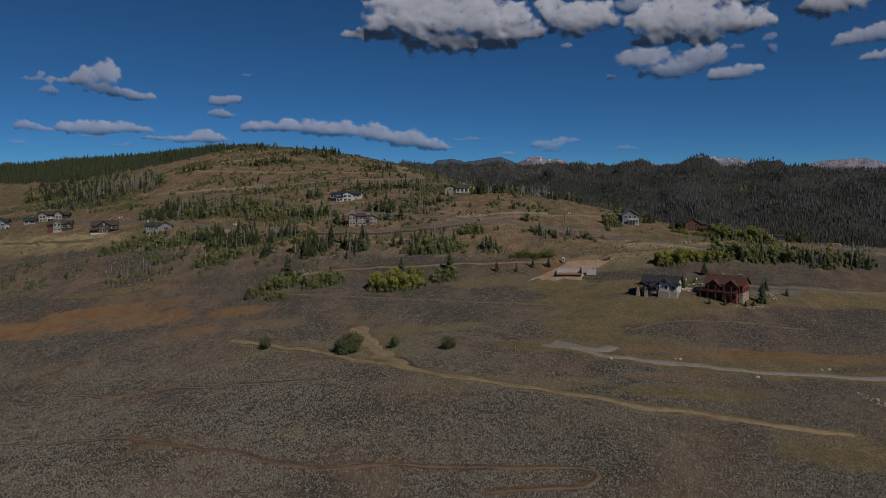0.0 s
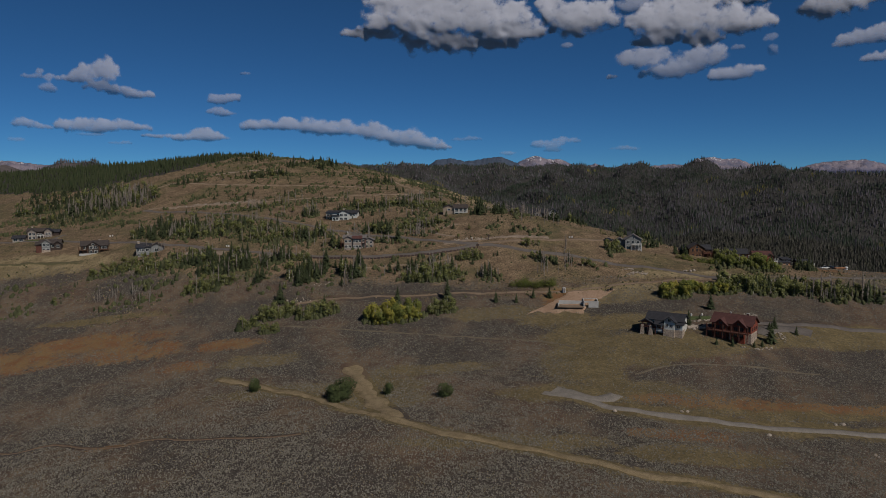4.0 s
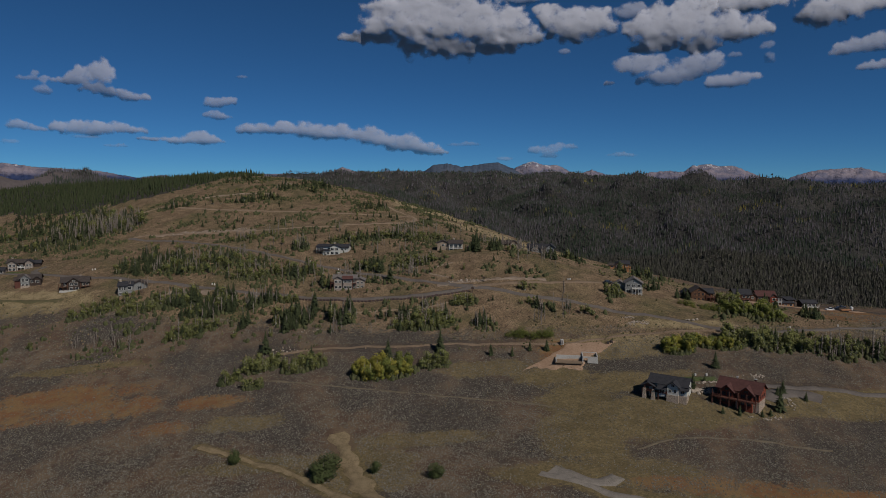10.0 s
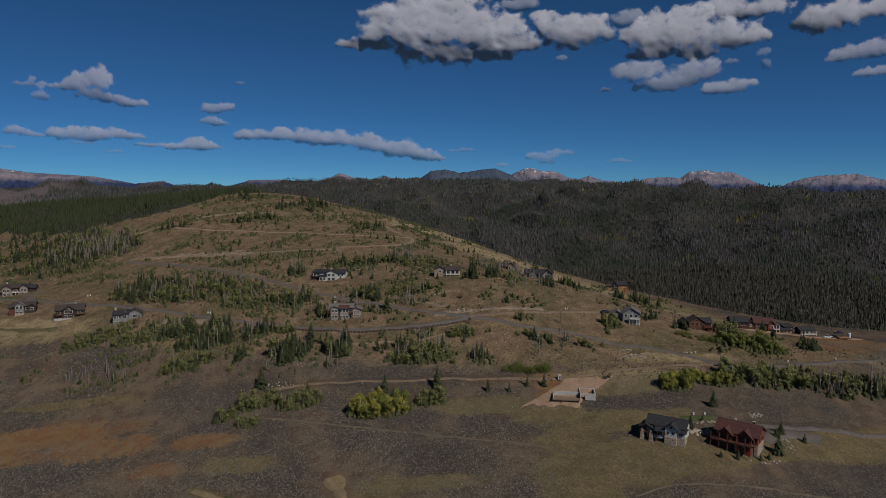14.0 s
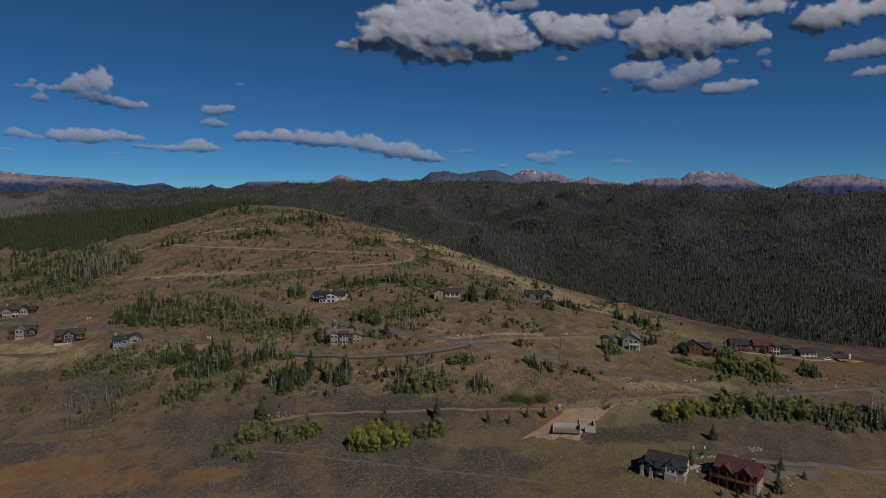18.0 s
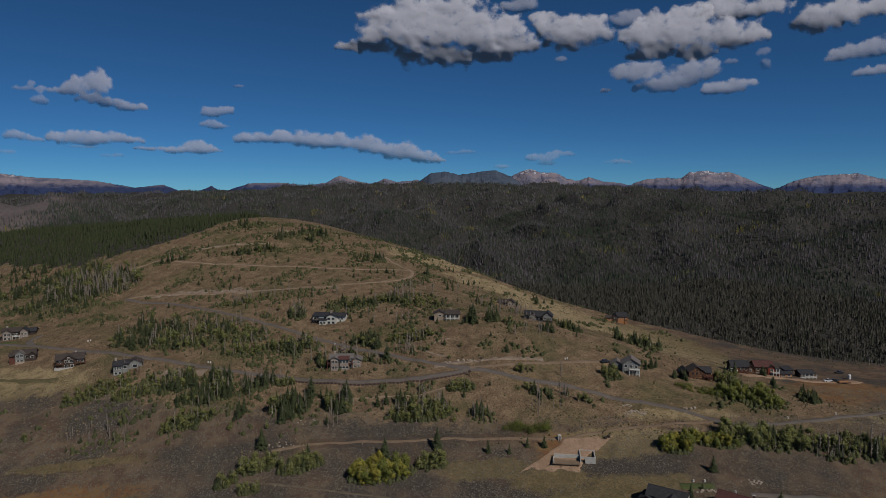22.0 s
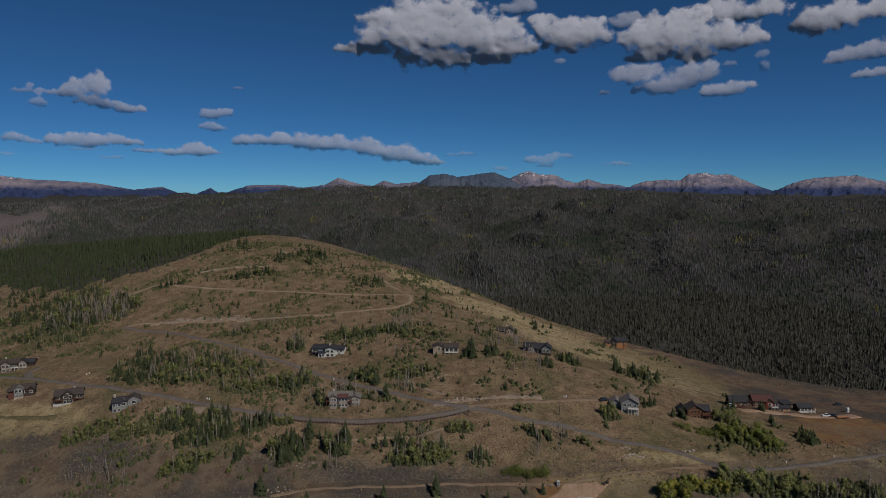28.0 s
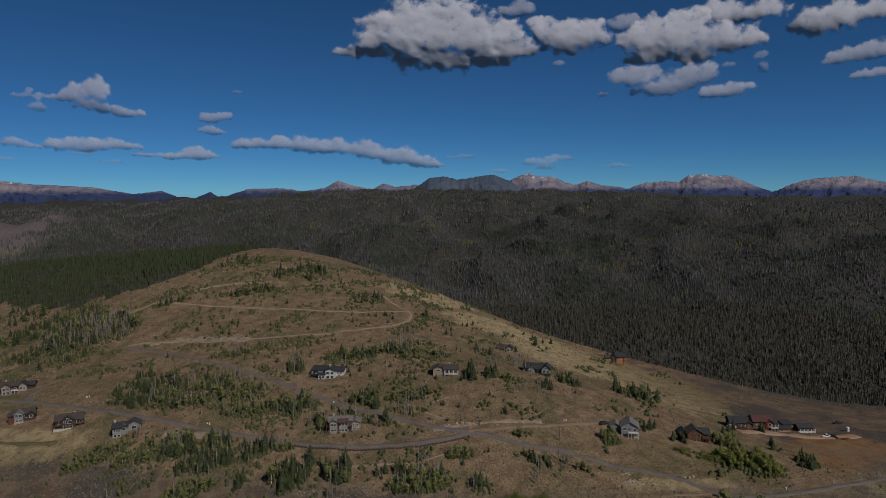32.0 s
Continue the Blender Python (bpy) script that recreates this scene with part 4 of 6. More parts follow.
grove('d', -161.1, 309.8, 5.7, 2.4, 7, 5)
grove('c', -65.3, 313.8, 6.5, 5.7, 9, 8)
grove('d', -59.8, 318.5, 2.6, 6.2, 4, 9)
grove('a', 83.3, 332.9, 3.9, 4.2, 8, 4)

for x, y, h in ((104, 262, 6.5), (113.5, 232.5, 8.0), (89.5, 246, 6.5), (120.2, 243.9, 5), (117.5, 242, 3.5), (126, 239.5, 3.5), (98.3, 228.4, 3.8), (93.2, 229.4, 2.6), (105.8, 228.6, 2.6), (109, 229.5, 2.8), (96, 252, 2.5)):
    plant("c", x, y, h)

# dead poles standing among the brush
pole_rng = np.random.RandomState(43)
for _ in range(1500):
    x, y = pole_rng.uniform(-165, 60), pole_rng.uniform(300, 470)
    if waves(np.array(x), np.array(y), 55, 61, 3) > 0.45 and min(near_line(np.array(x), np.array(y), l) for l in (LANE, HILL_ROAD, SWITCHBACK)) > 5:
        plant("d", x, y, pole_rng.uniform(4, 8.5))
# small lone spruces dotted over the open hillside
lone_rng = np.random.RandomState(41)
for _ in range(600):
    x, y = lone_rng.uniform(-190, 40), lone_rng.uniform(300, 640)
    if not in_far_woods(np.array(x), np.array(y)) and min(near_line(np.array(x), np.array(y), l) for l in (LANE, HILL_ROAD, SWITCHBACK, UPPER_ROAD, GARAGE_ROAD)) > 5:
        extra_h = 1.2 + 3.4 * lone_rng.rand() ** 1.8
        plant("c" if lone_rng.rand() < 0.7 else "a", x, y, extra_h)


def joined_trees():
    rng = np.random.RandomState(5)
    for kind, rows in extra.items():
        if not rows:
            continue
        shapes, name, label, cat, group, names, mats = KINDS[kind][:7]
        for i, part_name in enumerate(names):
            ob = scatter_mesh("woodland_" + part_name, [s[i] for s in shapes], np.array(rows), mats[i], np.random.RandomState(6))
            tagged(ob, {"c": "dark green spruces", "a": "green aspen thicket", "d": "bare grey dead pines"}.get(kind, "thicket") + " on the hillside, " + part_name, "woods", kind="stuff")


joined_trees()

# shrubs standing alone in the sagebrush
for x, y, h, w in ((-33.0, 203, 5.0, 8.6), (-63.5, 217, 3.6, 3.6), (-18.0, 203, 3.4, 2.6), (-0.4, 199, 3.6, 3.6)):
    sh = tree_thing("shrub", "lone dark green rounded shrub in the sagebrush", "shrub", "", aspen(45 + int(h * 10), 0.62, -0.1, 2600), ("stem", "leaves"), (BARK, DARK_LEAF))
    sh.matrix_basis = pose(x, y, ground_z(x, y) - 0.2, 0, 0, x * 7)
    sh.scale = (w, w, h)


# ---- woods ----
def wood_material():
    m = mat("hazed_woods_foliage", (0.04, 0.05, 0.03), 0.9, 0, 0.1)
    n = Nodes(m)
    own = n.add("ShaderNodeNewGeometry").outputs["Random Per Island"]
    area = n.noise(0.006, 4, 0.6)
    mixv = n.math("ADD", n.math("MULTIPLY", own, 0.62), n.math("MULTIPLY", n.math("SUBTRACT", area, 0.5), 1.5))
    # blue-greys: dead grey pines plus distance haze painted into the colour
    body = n.ramp(mixv, (0.0, (0.03, 0.042, 0.03)), (0.28, (0.046, 0.056, 0.04)), (0.42, (0.078, 0.071, 0.08)), (0.62, (0.1, 0.09, 0.102)), (0.8, (0.055, 0.064, 0.047)), (1.0, (0.085, 0.077, 0.087)))
    leafy = n.math("MULTIPLY", n.range(n.noise(0.011, 4, 0.6), 0.6, 0.68), n.range(own, 0.3, 0.5))
    n.color(n.mix(leafy, body, n.mix(own, (0.08, 0.095, 0.04), (0.17, 0.14, 0.04))))
    return m


def spire(seed, segs, tiers):
    rng = np.random.RandomState(seed)
    rings = [(0.19, 0.06), (0.12, 0.42), (0.1, 0.5)] if tiers > 1 else [(0.2, 0.06)]
    return lathe([*rings, (0.0, 1.0)], segs, rng, 0.28)


def build_woods():
    rng = np.random.RandomState(12)
    leaf = wood_material()
    near_t, far_t = [spire(60 + k, 4, 2) for k in range(6)], [spire(70 + k, 3, 1) for k in range(4)]
    mid_t, slim_t = [spire(75 + k, 3, 2) for k in range(6)], [spire(85 + k, 4, 1) for k in range(5)]

    def field(r0, r1, n):
        r = np.sqrt(rng.uniform(r0 * r0, r1 * r1, n))
        a = rng.uniform(-0.68, 0.68, n)
        x, y = r * np.sin(a), r * np.cos(a)
        k = in_far_woods(x, y) & (rng.rand(n) < 0.78 + 0.3 * waves(x, y, 160, 14, 3))
        return x[k], y[k]
    x, y = field(480, 1000, 100000)
    h = rng.uniform(4, 9.5, len(x))
    p = np.stack([x, y, height(x, y) - 0.3, h * rng.uniform(0.42, 0.8, len(x)), h], -1)
    # nearer slope: darker, warmer needles without the painted haze
    tagged(scatter_mesh("woods_slope", mid_t, p, leaf_material("slope_pine_needles", (0.03, 0.035, 0.022), (0.048, 0.05, 0.036), (0.078, 0.07, 0.066), "island"), rng), "grey-green conifer woods rising from the creek", "woods", kind="stuff")
    x, y = field(1000, 1750, 135000)
    h = rng.uniform(4.5, 9.5, len(x))
    p = np.stack([x, y, height(x, y) - 0.3, h * rng.uniform(0.35, 0.7, len(x)), h], -1)
    tagged(scatter_mesh("woods_valley", slim_t, p, leaf, rng), "dense grey-green conifer woods across the valley", "woods", kind="stuff")
    x, y = field(1750, 3300, 90000)
    h = rng.uniform(5.5, 11, len(x))
    p = np.stack([x, y, height(x, y) - 0.3, h * rng.uniform(0.6, 1.1, len(x)), h], -1)
    tagged(scatter_mesh("woods_plateau", far_t, p, leaf, rng), "far conifer woods on the plateau", "woods", kind="stuff")
    green = leaf_material("hill_wood_needles", (0.019, 0.029, 0.012), (0.034, 0.046, 0.018), (0.045, 0.05, 0.026), "island")
    x, y = rng.uniform(-600, -170, 17000), rng.uniform(530, 800, 17000)
    k = in_hill_wood(x, y)
    x, y = x[k], y[k]
    h = (2.8 + 4.4 * rng.rand(len(x)) ** 1.3) * (1 + 0.2 * waves(x, y, 45, 17, 3))
    p = np.stack([x, y, height(x, y) - 0.3, h * rng.uniform(0.5, 0.95, len(x)), h], -1)
    tagged(scatter_mesh("woods_hill", near_t, p, green, rng), "dense green young pines on the hill shoulder", "woods", kind="stuff")


build_woods()


# ---- sagebrush ----
def tuft(seed, segs, flat):
    rng = np.random.RandomState(seed)
    v, f = lathe([(0.42, -0.1), (0.46, 0.5 * flat), (0.0, flat)], segs, rng, 0.38)
    return v, f


def build_brush():
    rng = np.random.RandomState(21)
    sage = leaf_material("sagebrush_leaf", (0.11, 0.102, 0.084), (0.165, 0.153, 0.127), (0.06, 0.05, 0.04), "island")
    dry = leaf_material("hill_scrub_leaf", (0.06, 0.06, 0.03), (0.1, 0.085, 0.045), (0.045, 0.05, 0.02), "island")
    n = 360000
    y = 92 + 258 * rng.rand(n) ** 1.15
    x = rng.uniform(-0.72, 0.72, n) * (y + 10)
    thick = 0.8 + 0.3 * waves(x, y, 50, 31, 3)
    clear = np.minimum.reduce([near_line(x, y, DIRT_TRACK) - 2.2, near_line(x, y, GRAVEL_ROAD) - 4.5, near_line(x, y, TRACK_BRANCH) - 4, near_line(x, y, LOW_TRACK) - 1, near_line(x, y, SIDE_TRACK) - 1, near_line(x, y, LOW_DIRT) - 3, near_line(x, y, DRIVE) - 4])
    open_grass = blobs(x, y, [(-152, 291, 32, 3), (-235, 352, 55, 15), (50, 222, 9, 30), (78, 227, 26, 6), (100, 190, 40, 5), (40, 200, 26, 8), (150, 238, 60, 9), (60, 160, 20, 4), (84, 130, 14, 7), (-150, 272, 32, 7), (-86, 260, 13, 4), (-175, 262, 24, 9), (88, 238, 22, 10), (52, 282, 14, 9), (50, 246, 14, 14), (70, 236, 22, 10), (66, 226, 14, 9), (88, 230, 22, 4.5), (118, 234, 22, 5), (72, 256, 22, 8), (45, 264, 16, 6), (105, 300, 24, 5)])
    k = (clear > 0) & (rng.rand(n) < thick * (1 - 0.85 * open_grass)) & ((y < 300) | (height(x, y) < 30))
    x, y = x[k], y[k]
    w = rng.uniform(0.24, 0.56, len(x))
    p = np.stack([x, y, height(x, y), w, w * rng.uniform(0.45, 0.75, len(x))], -1)
    tagged(scatter_mesh("sagebrush", [lathe([(0.5, 0.0), (0.0, 1.0)], 5, np.random.RandomState(80 + j), 0.4) for j in range(6)], p, sage, rng), "grey-green sagebrush covering the valley floor", "sagebrush", kind="stuff")
    n = 60000
    x, y = rng.uniform(-330, 300, n), 285 + 375 * rng.rand(n) ** 1.3
    k = (rng.rand(n) < np.clip(0.35 + 0.7 * waves(x, y, 60, 35, 3), 0.05, 1)) & ~in_far_woods(x, y) & ~in_hill_wood(x, y) & ~((x > 160) & (y > 325) & (y < 420))
    k &= np.minimum.reduce([near_line(x, y, l) - 4 for l in (LANE, HILL_ROAD, SWITCHBACK, UPPER_ROAD, GARAGE_ROAD)]) > 0
    x, y = x[k], y[k]
    w = 0.25 + 0.8 * rng.rand(len(x)) ** 3
    p = np.stack([x, y, height(x, y), w, w * rng.uniform(0.5, 1.0, len(x))], -1)
    n = 30000
    bx, by = rng.uniform(-330, 170, n), rng.uniform(296, 640, n)
    k = (waves(bx, by, 48, 61, 4) + 0.35 * waves(bx, by, 9, 62, 2) > np.where(bx > 5, 0.75, 0.32)) & ~in_far_woods(bx, by) & ~in_hill_wood(bx, by)
    k &= np.minimum.reduce([near_line(bx, by, l) - 4 for l in (LANE, HILL_ROAD, SWITCHBACK, UPPER_ROAD, GARAGE_ROAD)]) > 0
    k &= np.minimum.reduce([np.hypot(bx - hx, by - hy) for hx, hy in ((-47.5, 346), (-64.5, 399), (4.5, 388), (59.5, 400), (93.5, 336), (128, 339), (163, 368), (-198, 366), (-228, 375), (-257, 412), (-163, 354), (-280, 401))]) > 13
    k &= ~((bx < -170) & (by > 330) & (by < 425))
    bx, by = bx[k], by[k]
    w = rng.uniform(0.9, 2.4, len(bx))
    q = np.stack([bx, by, height(bx, by), w, w * rng.uniform(0.5, 1.1, len(bx))], -1)
    th = np.array(thicket)
    th = th[np.minimum.reduce([near_line(th[:, 0], th[:, 1], l) for l in (LANE, HILL_ROAD, SWITCHBACK, UPPER_ROAD, GARAGE_ROAD, LOW_DIRT)]) > 3.2]
    q = np.concatenate([q, np.stack([th[:, 0], th[:, 1], height(th[:, 0], th[:, 1]), th[:, 2], th[:, 2] * th[:, 3]], -1)])
    brush = leaf_material("hill_brush_leaf", (0.05, 0.056, 0.024), (0.085, 0.084, 0.038), (0.035, 0.04, 0.02), "island")
    tagged(scatter_mesh("hillside_brush", [tuft(130 + j, 6, 1.0) for j in range(5)], q, brush, rng), "patches of low green brush on the hillside", "brush", kind="stuff")
    bare = leaf_material("hill_dry_tuft", (0.14, 0.1, 0.066), (0.22, 0.165, 0.105), (0.08, 0.062, 0.04), "island")
    tall = rng.rand(len(x)) < 0.5
    tagged(scatter_mesh("dry_tufts", [tuft(110 + j, 4, 1.0) for j in range(4)], p[~tall], bare, rng), "dry brown grass tufts on the hillside", "grass", kind="stuff")
    p = p[tall]
    tagged(scatter_mesh("hillside_scrub", [tuft(90 + j, 5, 1.0) for j in range(5)], p, dry, rng), "low dry scrub dotted over the hillside", "scrub", kind="stuff")
    n = 30000
    y = 100 + 205 * rng.rand(n)
    x = rng.uniform(-0.72, 0.72, n) * (y + 10)
    w = rng.uniform(0.14, 0.34, n)
    p = np.stack([x, y, height(x, y), w, w * rng.uniform(0.4, 0.8, n)], -1)
    grass = leaf_material("dry_grass_tuft", (0.13, 0.1, 0.05), (0.19, 0.15, 0.08), (0.09, 0.07, 0.04), "island")
    tagged(scatter_mesh("grass_tufts", [tuft(120 + j, 4, 1.0) for j in range(4)], p, grass, rng), "tufts of dry tan grass between the sagebrush", "grass", kind="stuff")


build_brush()


# ---- houses ----
def poly(name, verts, faces, material, parent, label=""):
    me = bpy.data.meshes.new(name)
    me.from_pydata([tuple(v) for v in verts], [], faces)
    me.materials.append(material)
    ob = new(name, me)
    ob.parent = parent
    return tagged(ob, label)


BOX = [(0, 1, 3, 2), (4, 6, 7, 5), (0, 4, 5, 1), (2, 3, 7, 6), (0, 2, 6, 4), (1, 5, 7, 3)]


def box(name, lo, hi, material, parent, label="", taper=0.0):
    """A block from corner to corner; taper draws its top in."""
    v = []
    for x in (0, 1):
        for y in (0, 1):
            for z in (0, 1):
                t = taper * z
                v.append([(lo[i], hi[i])[b] for i, b in ((0, x), (1, y), (2, z))])
                v[-1][0] += (0.5 - x) * 2 * t
                v[-1][1] += (0.5 - y) * 2 * t
    return poly(name, v, [f[::-1] for f in BOX], material, parent, label)


def boards(name, a, b, pitch, axis=2, bump=0.03, rough=0.8):
    """Painted or stained boards with shadow gaps every pitch metres."""
    m = mat(name, a, rough, 0, 0.25)
    n = Nodes(m)
    xyz = n.add("ShaderNodeSeparateXYZ", Vector=n.own()).outputs
    run = n.math("ADD", xyz[0], xyz[1]) if axis == 0 else xyz[2]
    saw = n.math("FRACT", n.math("DIVIDE", run, pitch))
    gap = n.range(saw, 0.0, 0.12)
    tone = n.mix(n.range(n.noise(2.5, 4, 0.6, n.own()), 0.35, 0.65), a, b)
    n.color(n.mix(n.range(gap, 0.0, 1.0, 0.55, 0.0), tone, tuple(c * 0.35 for c in a)))
    n.bump(gap, 0.8, bump)
    return m


def stone_wall(name, a, b):
    m = mat(name, a, 0.9, 0, 0.2)
    n = Nodes(m)
    t = n.add("ShaderNodeTexVoronoi", Scale=1.7, Vector=n.own())
    t.feature = "DISTANCE_TO_EDGE"
    cell = n.add("ShaderNodeTexVoronoi", Scale=1.7, Vector=n.own())
    tone = n.mix(n.add("ShaderNodeSeparateColor", Color=cell.outputs["Color"]).outputs[0], a, b)
    joint = n.range(t.outputs["Distance"], 0.0, 0.06)
    n.color(n.mix(joint, tuple(c * 0.5 for c in a), tone))
    n.bump(joint, 0.8, 0.05)
    return m


ROOF_DARK = mottled("charcoal_shingles", (0.021, 0.021, 0.025), (0.034, 0.034, 0.039), 1.2, 0.85, 0.03)
ROOF_BROWN = mottled("brown_shingles", (0.036, 0.029, 0.027), (0.056, 0.046, 0.042), 1.2, 0.85, 0.03)
ROOF_RED = mottled("dark_red_roofing", (0.055, 0.024, 0.022), (0.08, 0.036, 0.032), 1.4, 0.8, 0.03)
ROOF_GREY = mottled("grey_shingles", (0.1, 0.09, 0.085), (0.14, 0.125, 0.12), 1.2, 0.85, 0.03)
WHITE_WALL = boards("white_siding", (0.46, 0.46, 0.43), (0.37, 0.37, 0.35), 0.3)
GREY_WALL = boards("blue_grey_siding", (0.15, 0.155, 0.155), (0.19, 0.195, 0.19), 0.25)
TAN_WALL = mottled("tan_stucco", (0.2, 0.155, 0.12), (0.25, 0.2, 0.155), 2.0, 0.9, 0.01)
BEIGE_WALL = mottled("beige_stucco", (0.2, 0.165, 0.14), (0.245, 0.205, 0.175), 2.0, 0.9, 0.01)
LOG_RED = boards("red_stained_log", (0.15, 0.034, 0.02), (0.2, 0.05, 0.028), 0.34, 2, 0.08)
LOG_BROWN = boards("brown_log", (0.07, 0.036, 0.022), (0.11, 0.056, 0.032), 0.34, 2, 0.08)
ORANGE_WALL = boards("orange_cedar", (0.26, 0.12, 0.055), (0.33, 0.16, 0.075), 0.25)
DARK_WOOD = boards("dark_stained_wood", (0.036, 0.025, 0.021), (0.054, 0.037, 0.03), 0.2, 0)
RED_WOOD = boards("reddish_timber", (0.075, 0.03, 0.022), (0.11, 0.045, 0.032), 0.2, 0)
STONE = stone_wall("rubble_stone", (0.27, 0.215, 0.17), (0.37, 0.3, 0.24))
TRIM = mat("white_trim", (0.46, 0.445, 0.42), 0.6)
CONCRETE = mottled("fresh_concrete", (0.36, 0.35, 0.33), (0.28, 0.27, 0.26), 2.5, 0.9, 0.01)
GLASS = mat("dark_window_glass", (0.02, 0.025, 0.03), 0.08, 0, 0.6)


def gable(cx, cy, w, d, z0, z1, axis, rise):
    """Wall prism with gable ends; axis is the ridge's way."""
    x0, x1, y0, y1 = cx - w / 2, cx + w / 2, cy - d / 2, cy + d / 2
    v = [(x0, y0, z0), (x1, y0, z0), (x1, y1, z0), (x0, y1, z0), (x0, y0, z1), (x1, y0, z1), (x1, y1, z1), (x0, y1, z1)]
    f = [(3, 2, 1, 0)]
    if axis == "x":
        v += [(x0, cy, z1 + rise), (x1, cy, z1 + rise)]
        f += [(0, 1, 5, 4), (2, 3, 7, 6), (1, 2, 6, 9, 5), (3, 0, 4, 8, 7), (4, 5, 9, 8), (6, 7, 8, 9)]
    else:
        v += [(cx, y0, z1 + rise), (cx, y1, z1 + rise)]
        f += [(0, 1, 5, 8, 4), (2, 3, 7, 9, 6), (1, 2, 6, 5), (3, 0, 4, 7), (4, 8, 9, 7), (8, 5, 6, 9)]
    return v, f


def roof_slab(name, a, b, c, d, thick, material, parent):
    """A sloping slab over four corners."""
    n = (Vector(b) - Vector(a)).cross(Vector(d) - Vector(a)).normalized()
    if n.z < 0:
        n = -n
    lo = [Vector(p) + n * 0.03 for p in (a, b, c, d)]
    hi = [p + n * thick for p in lo]
    return poly(name, lo + hi, [(0, 3, 2, 1), (4, 5, 6, 7), (0, 1, 5, 4), (1, 2, 6, 5), (2, 3, 7, 6), (3, 0, 4, 7)], material, parent)


def window(parent, m, side, u, z, w, h, frame_mat=None):
    """Frame proud of the wall with glass set into it."""
    cx, cy, mw, md = m[:4]
    sx, sy, nx, ny, ox, oy = {"f": (1, 0, 0, -1, cx, cy - md / 2), "b": (-1, 0, 0, 1, cx, cy + md / 2), "r": (0, 1, 1, 0, cx + mw / 2, cy), "l": (0, -1, -1, 0, cx - mw / 2, cy)}[side]

    def at(a, b, out):
        return (ox + sx * (u + a) + nx * out, oy + sy * (u + a) + ny * out, z + b)
    t, v, f = 0.13, [], []
    for a0, a1, b0, b1 in ((-w / 2 - t, w / 2 + t, h, h + t), (-w / 2 - t, w / 2 + t, -t, 0), (-w / 2 - t, -w / 2, 0, h), (w / 2, w / 2 + t, 0, h), (-0.03, 0.03, 0, h)):
        k = len(v)
        v += [at(a0, b0, 0.002), at(a1, b0, 0.002), at(a1, b1, 0.002), at(a0, b1, 0.002), at(a0, b0, 0.08), at(a1, b0, 0.08), at(a1, b1, 0.08), at(a0, b1, 0.08)]
        f += [tuple(k + i for i in q) for q in ((4, 5, 6, 7), (0, 1, 5, 4), (1, 2, 6, 5), (2, 3, 7, 6), (3, 0, 4, 7))]
    win = poly("window", v, f, frame_mat or TRIM, parent)
    poly("pane", [at(-w / 2, 0, 0.03), at(w / 2, 0, 0.03), at(w / 2, h, 0.03), at(-w / 2, h, 0.03), at(-w / 2, 0, 0.006), at(w / 2, 0, 0.006), at(w / 2, h, 0.006), at(-w / 2, h, 0.006)],
         [(0, 1, 2, 3), (4, 7, 6, 5), (0, 4, 5, 1), (1, 5, 6, 2), (2, 6, 7, 3), (3, 7, 4, 0)], GLASS, win)


def deck(parent, x0, x1, y0, y1, z, posts, wood, foot=-2.5, rail=True, thick=0.3, roof=None):
    """A raised deck with posts to the ground and a rail with balusters."""
    box("deck", (x0, y0, z - thick), (x1, y1, z), wood, parent)
    for k in range(posts):
        px = x0 + 0.2 + (x1 - x0 - 0.4) * k / max(1, posts - 1)
        box("post", (px - 0.16, y0 + 0.05, foot), (px + 0.16, y0 + 0.37, roof if roof else z + 0.9), wood, parent)
    if rail:
        v, f = [], []
        bars = [(x0, x1, y0 + 0.02, y0 + 0.1, z + 0.9, z + 1.0), (x0, x1, y0 + 0.02, y0 + 0.1, z + 0.1, z + 0.16)]
        bars += [(x, x + 0.05, y0 + 0.03, y0 + 0.08, z + 0.16, z + 0.9) for x in np.arange(x0 + 0.2, x1, 0.35)]
        for a0, a1, b0, b1, c0, c1 in bars:
            k = len(v)
            v += [(x, y, zz) for x in (a0, a1) for y in (b0, b1) for zz in (c0, c1)]
            f += [tuple(k + i for i in q[::-1]) for q in BOX]
        poly("railing", v, f, wood, parent)


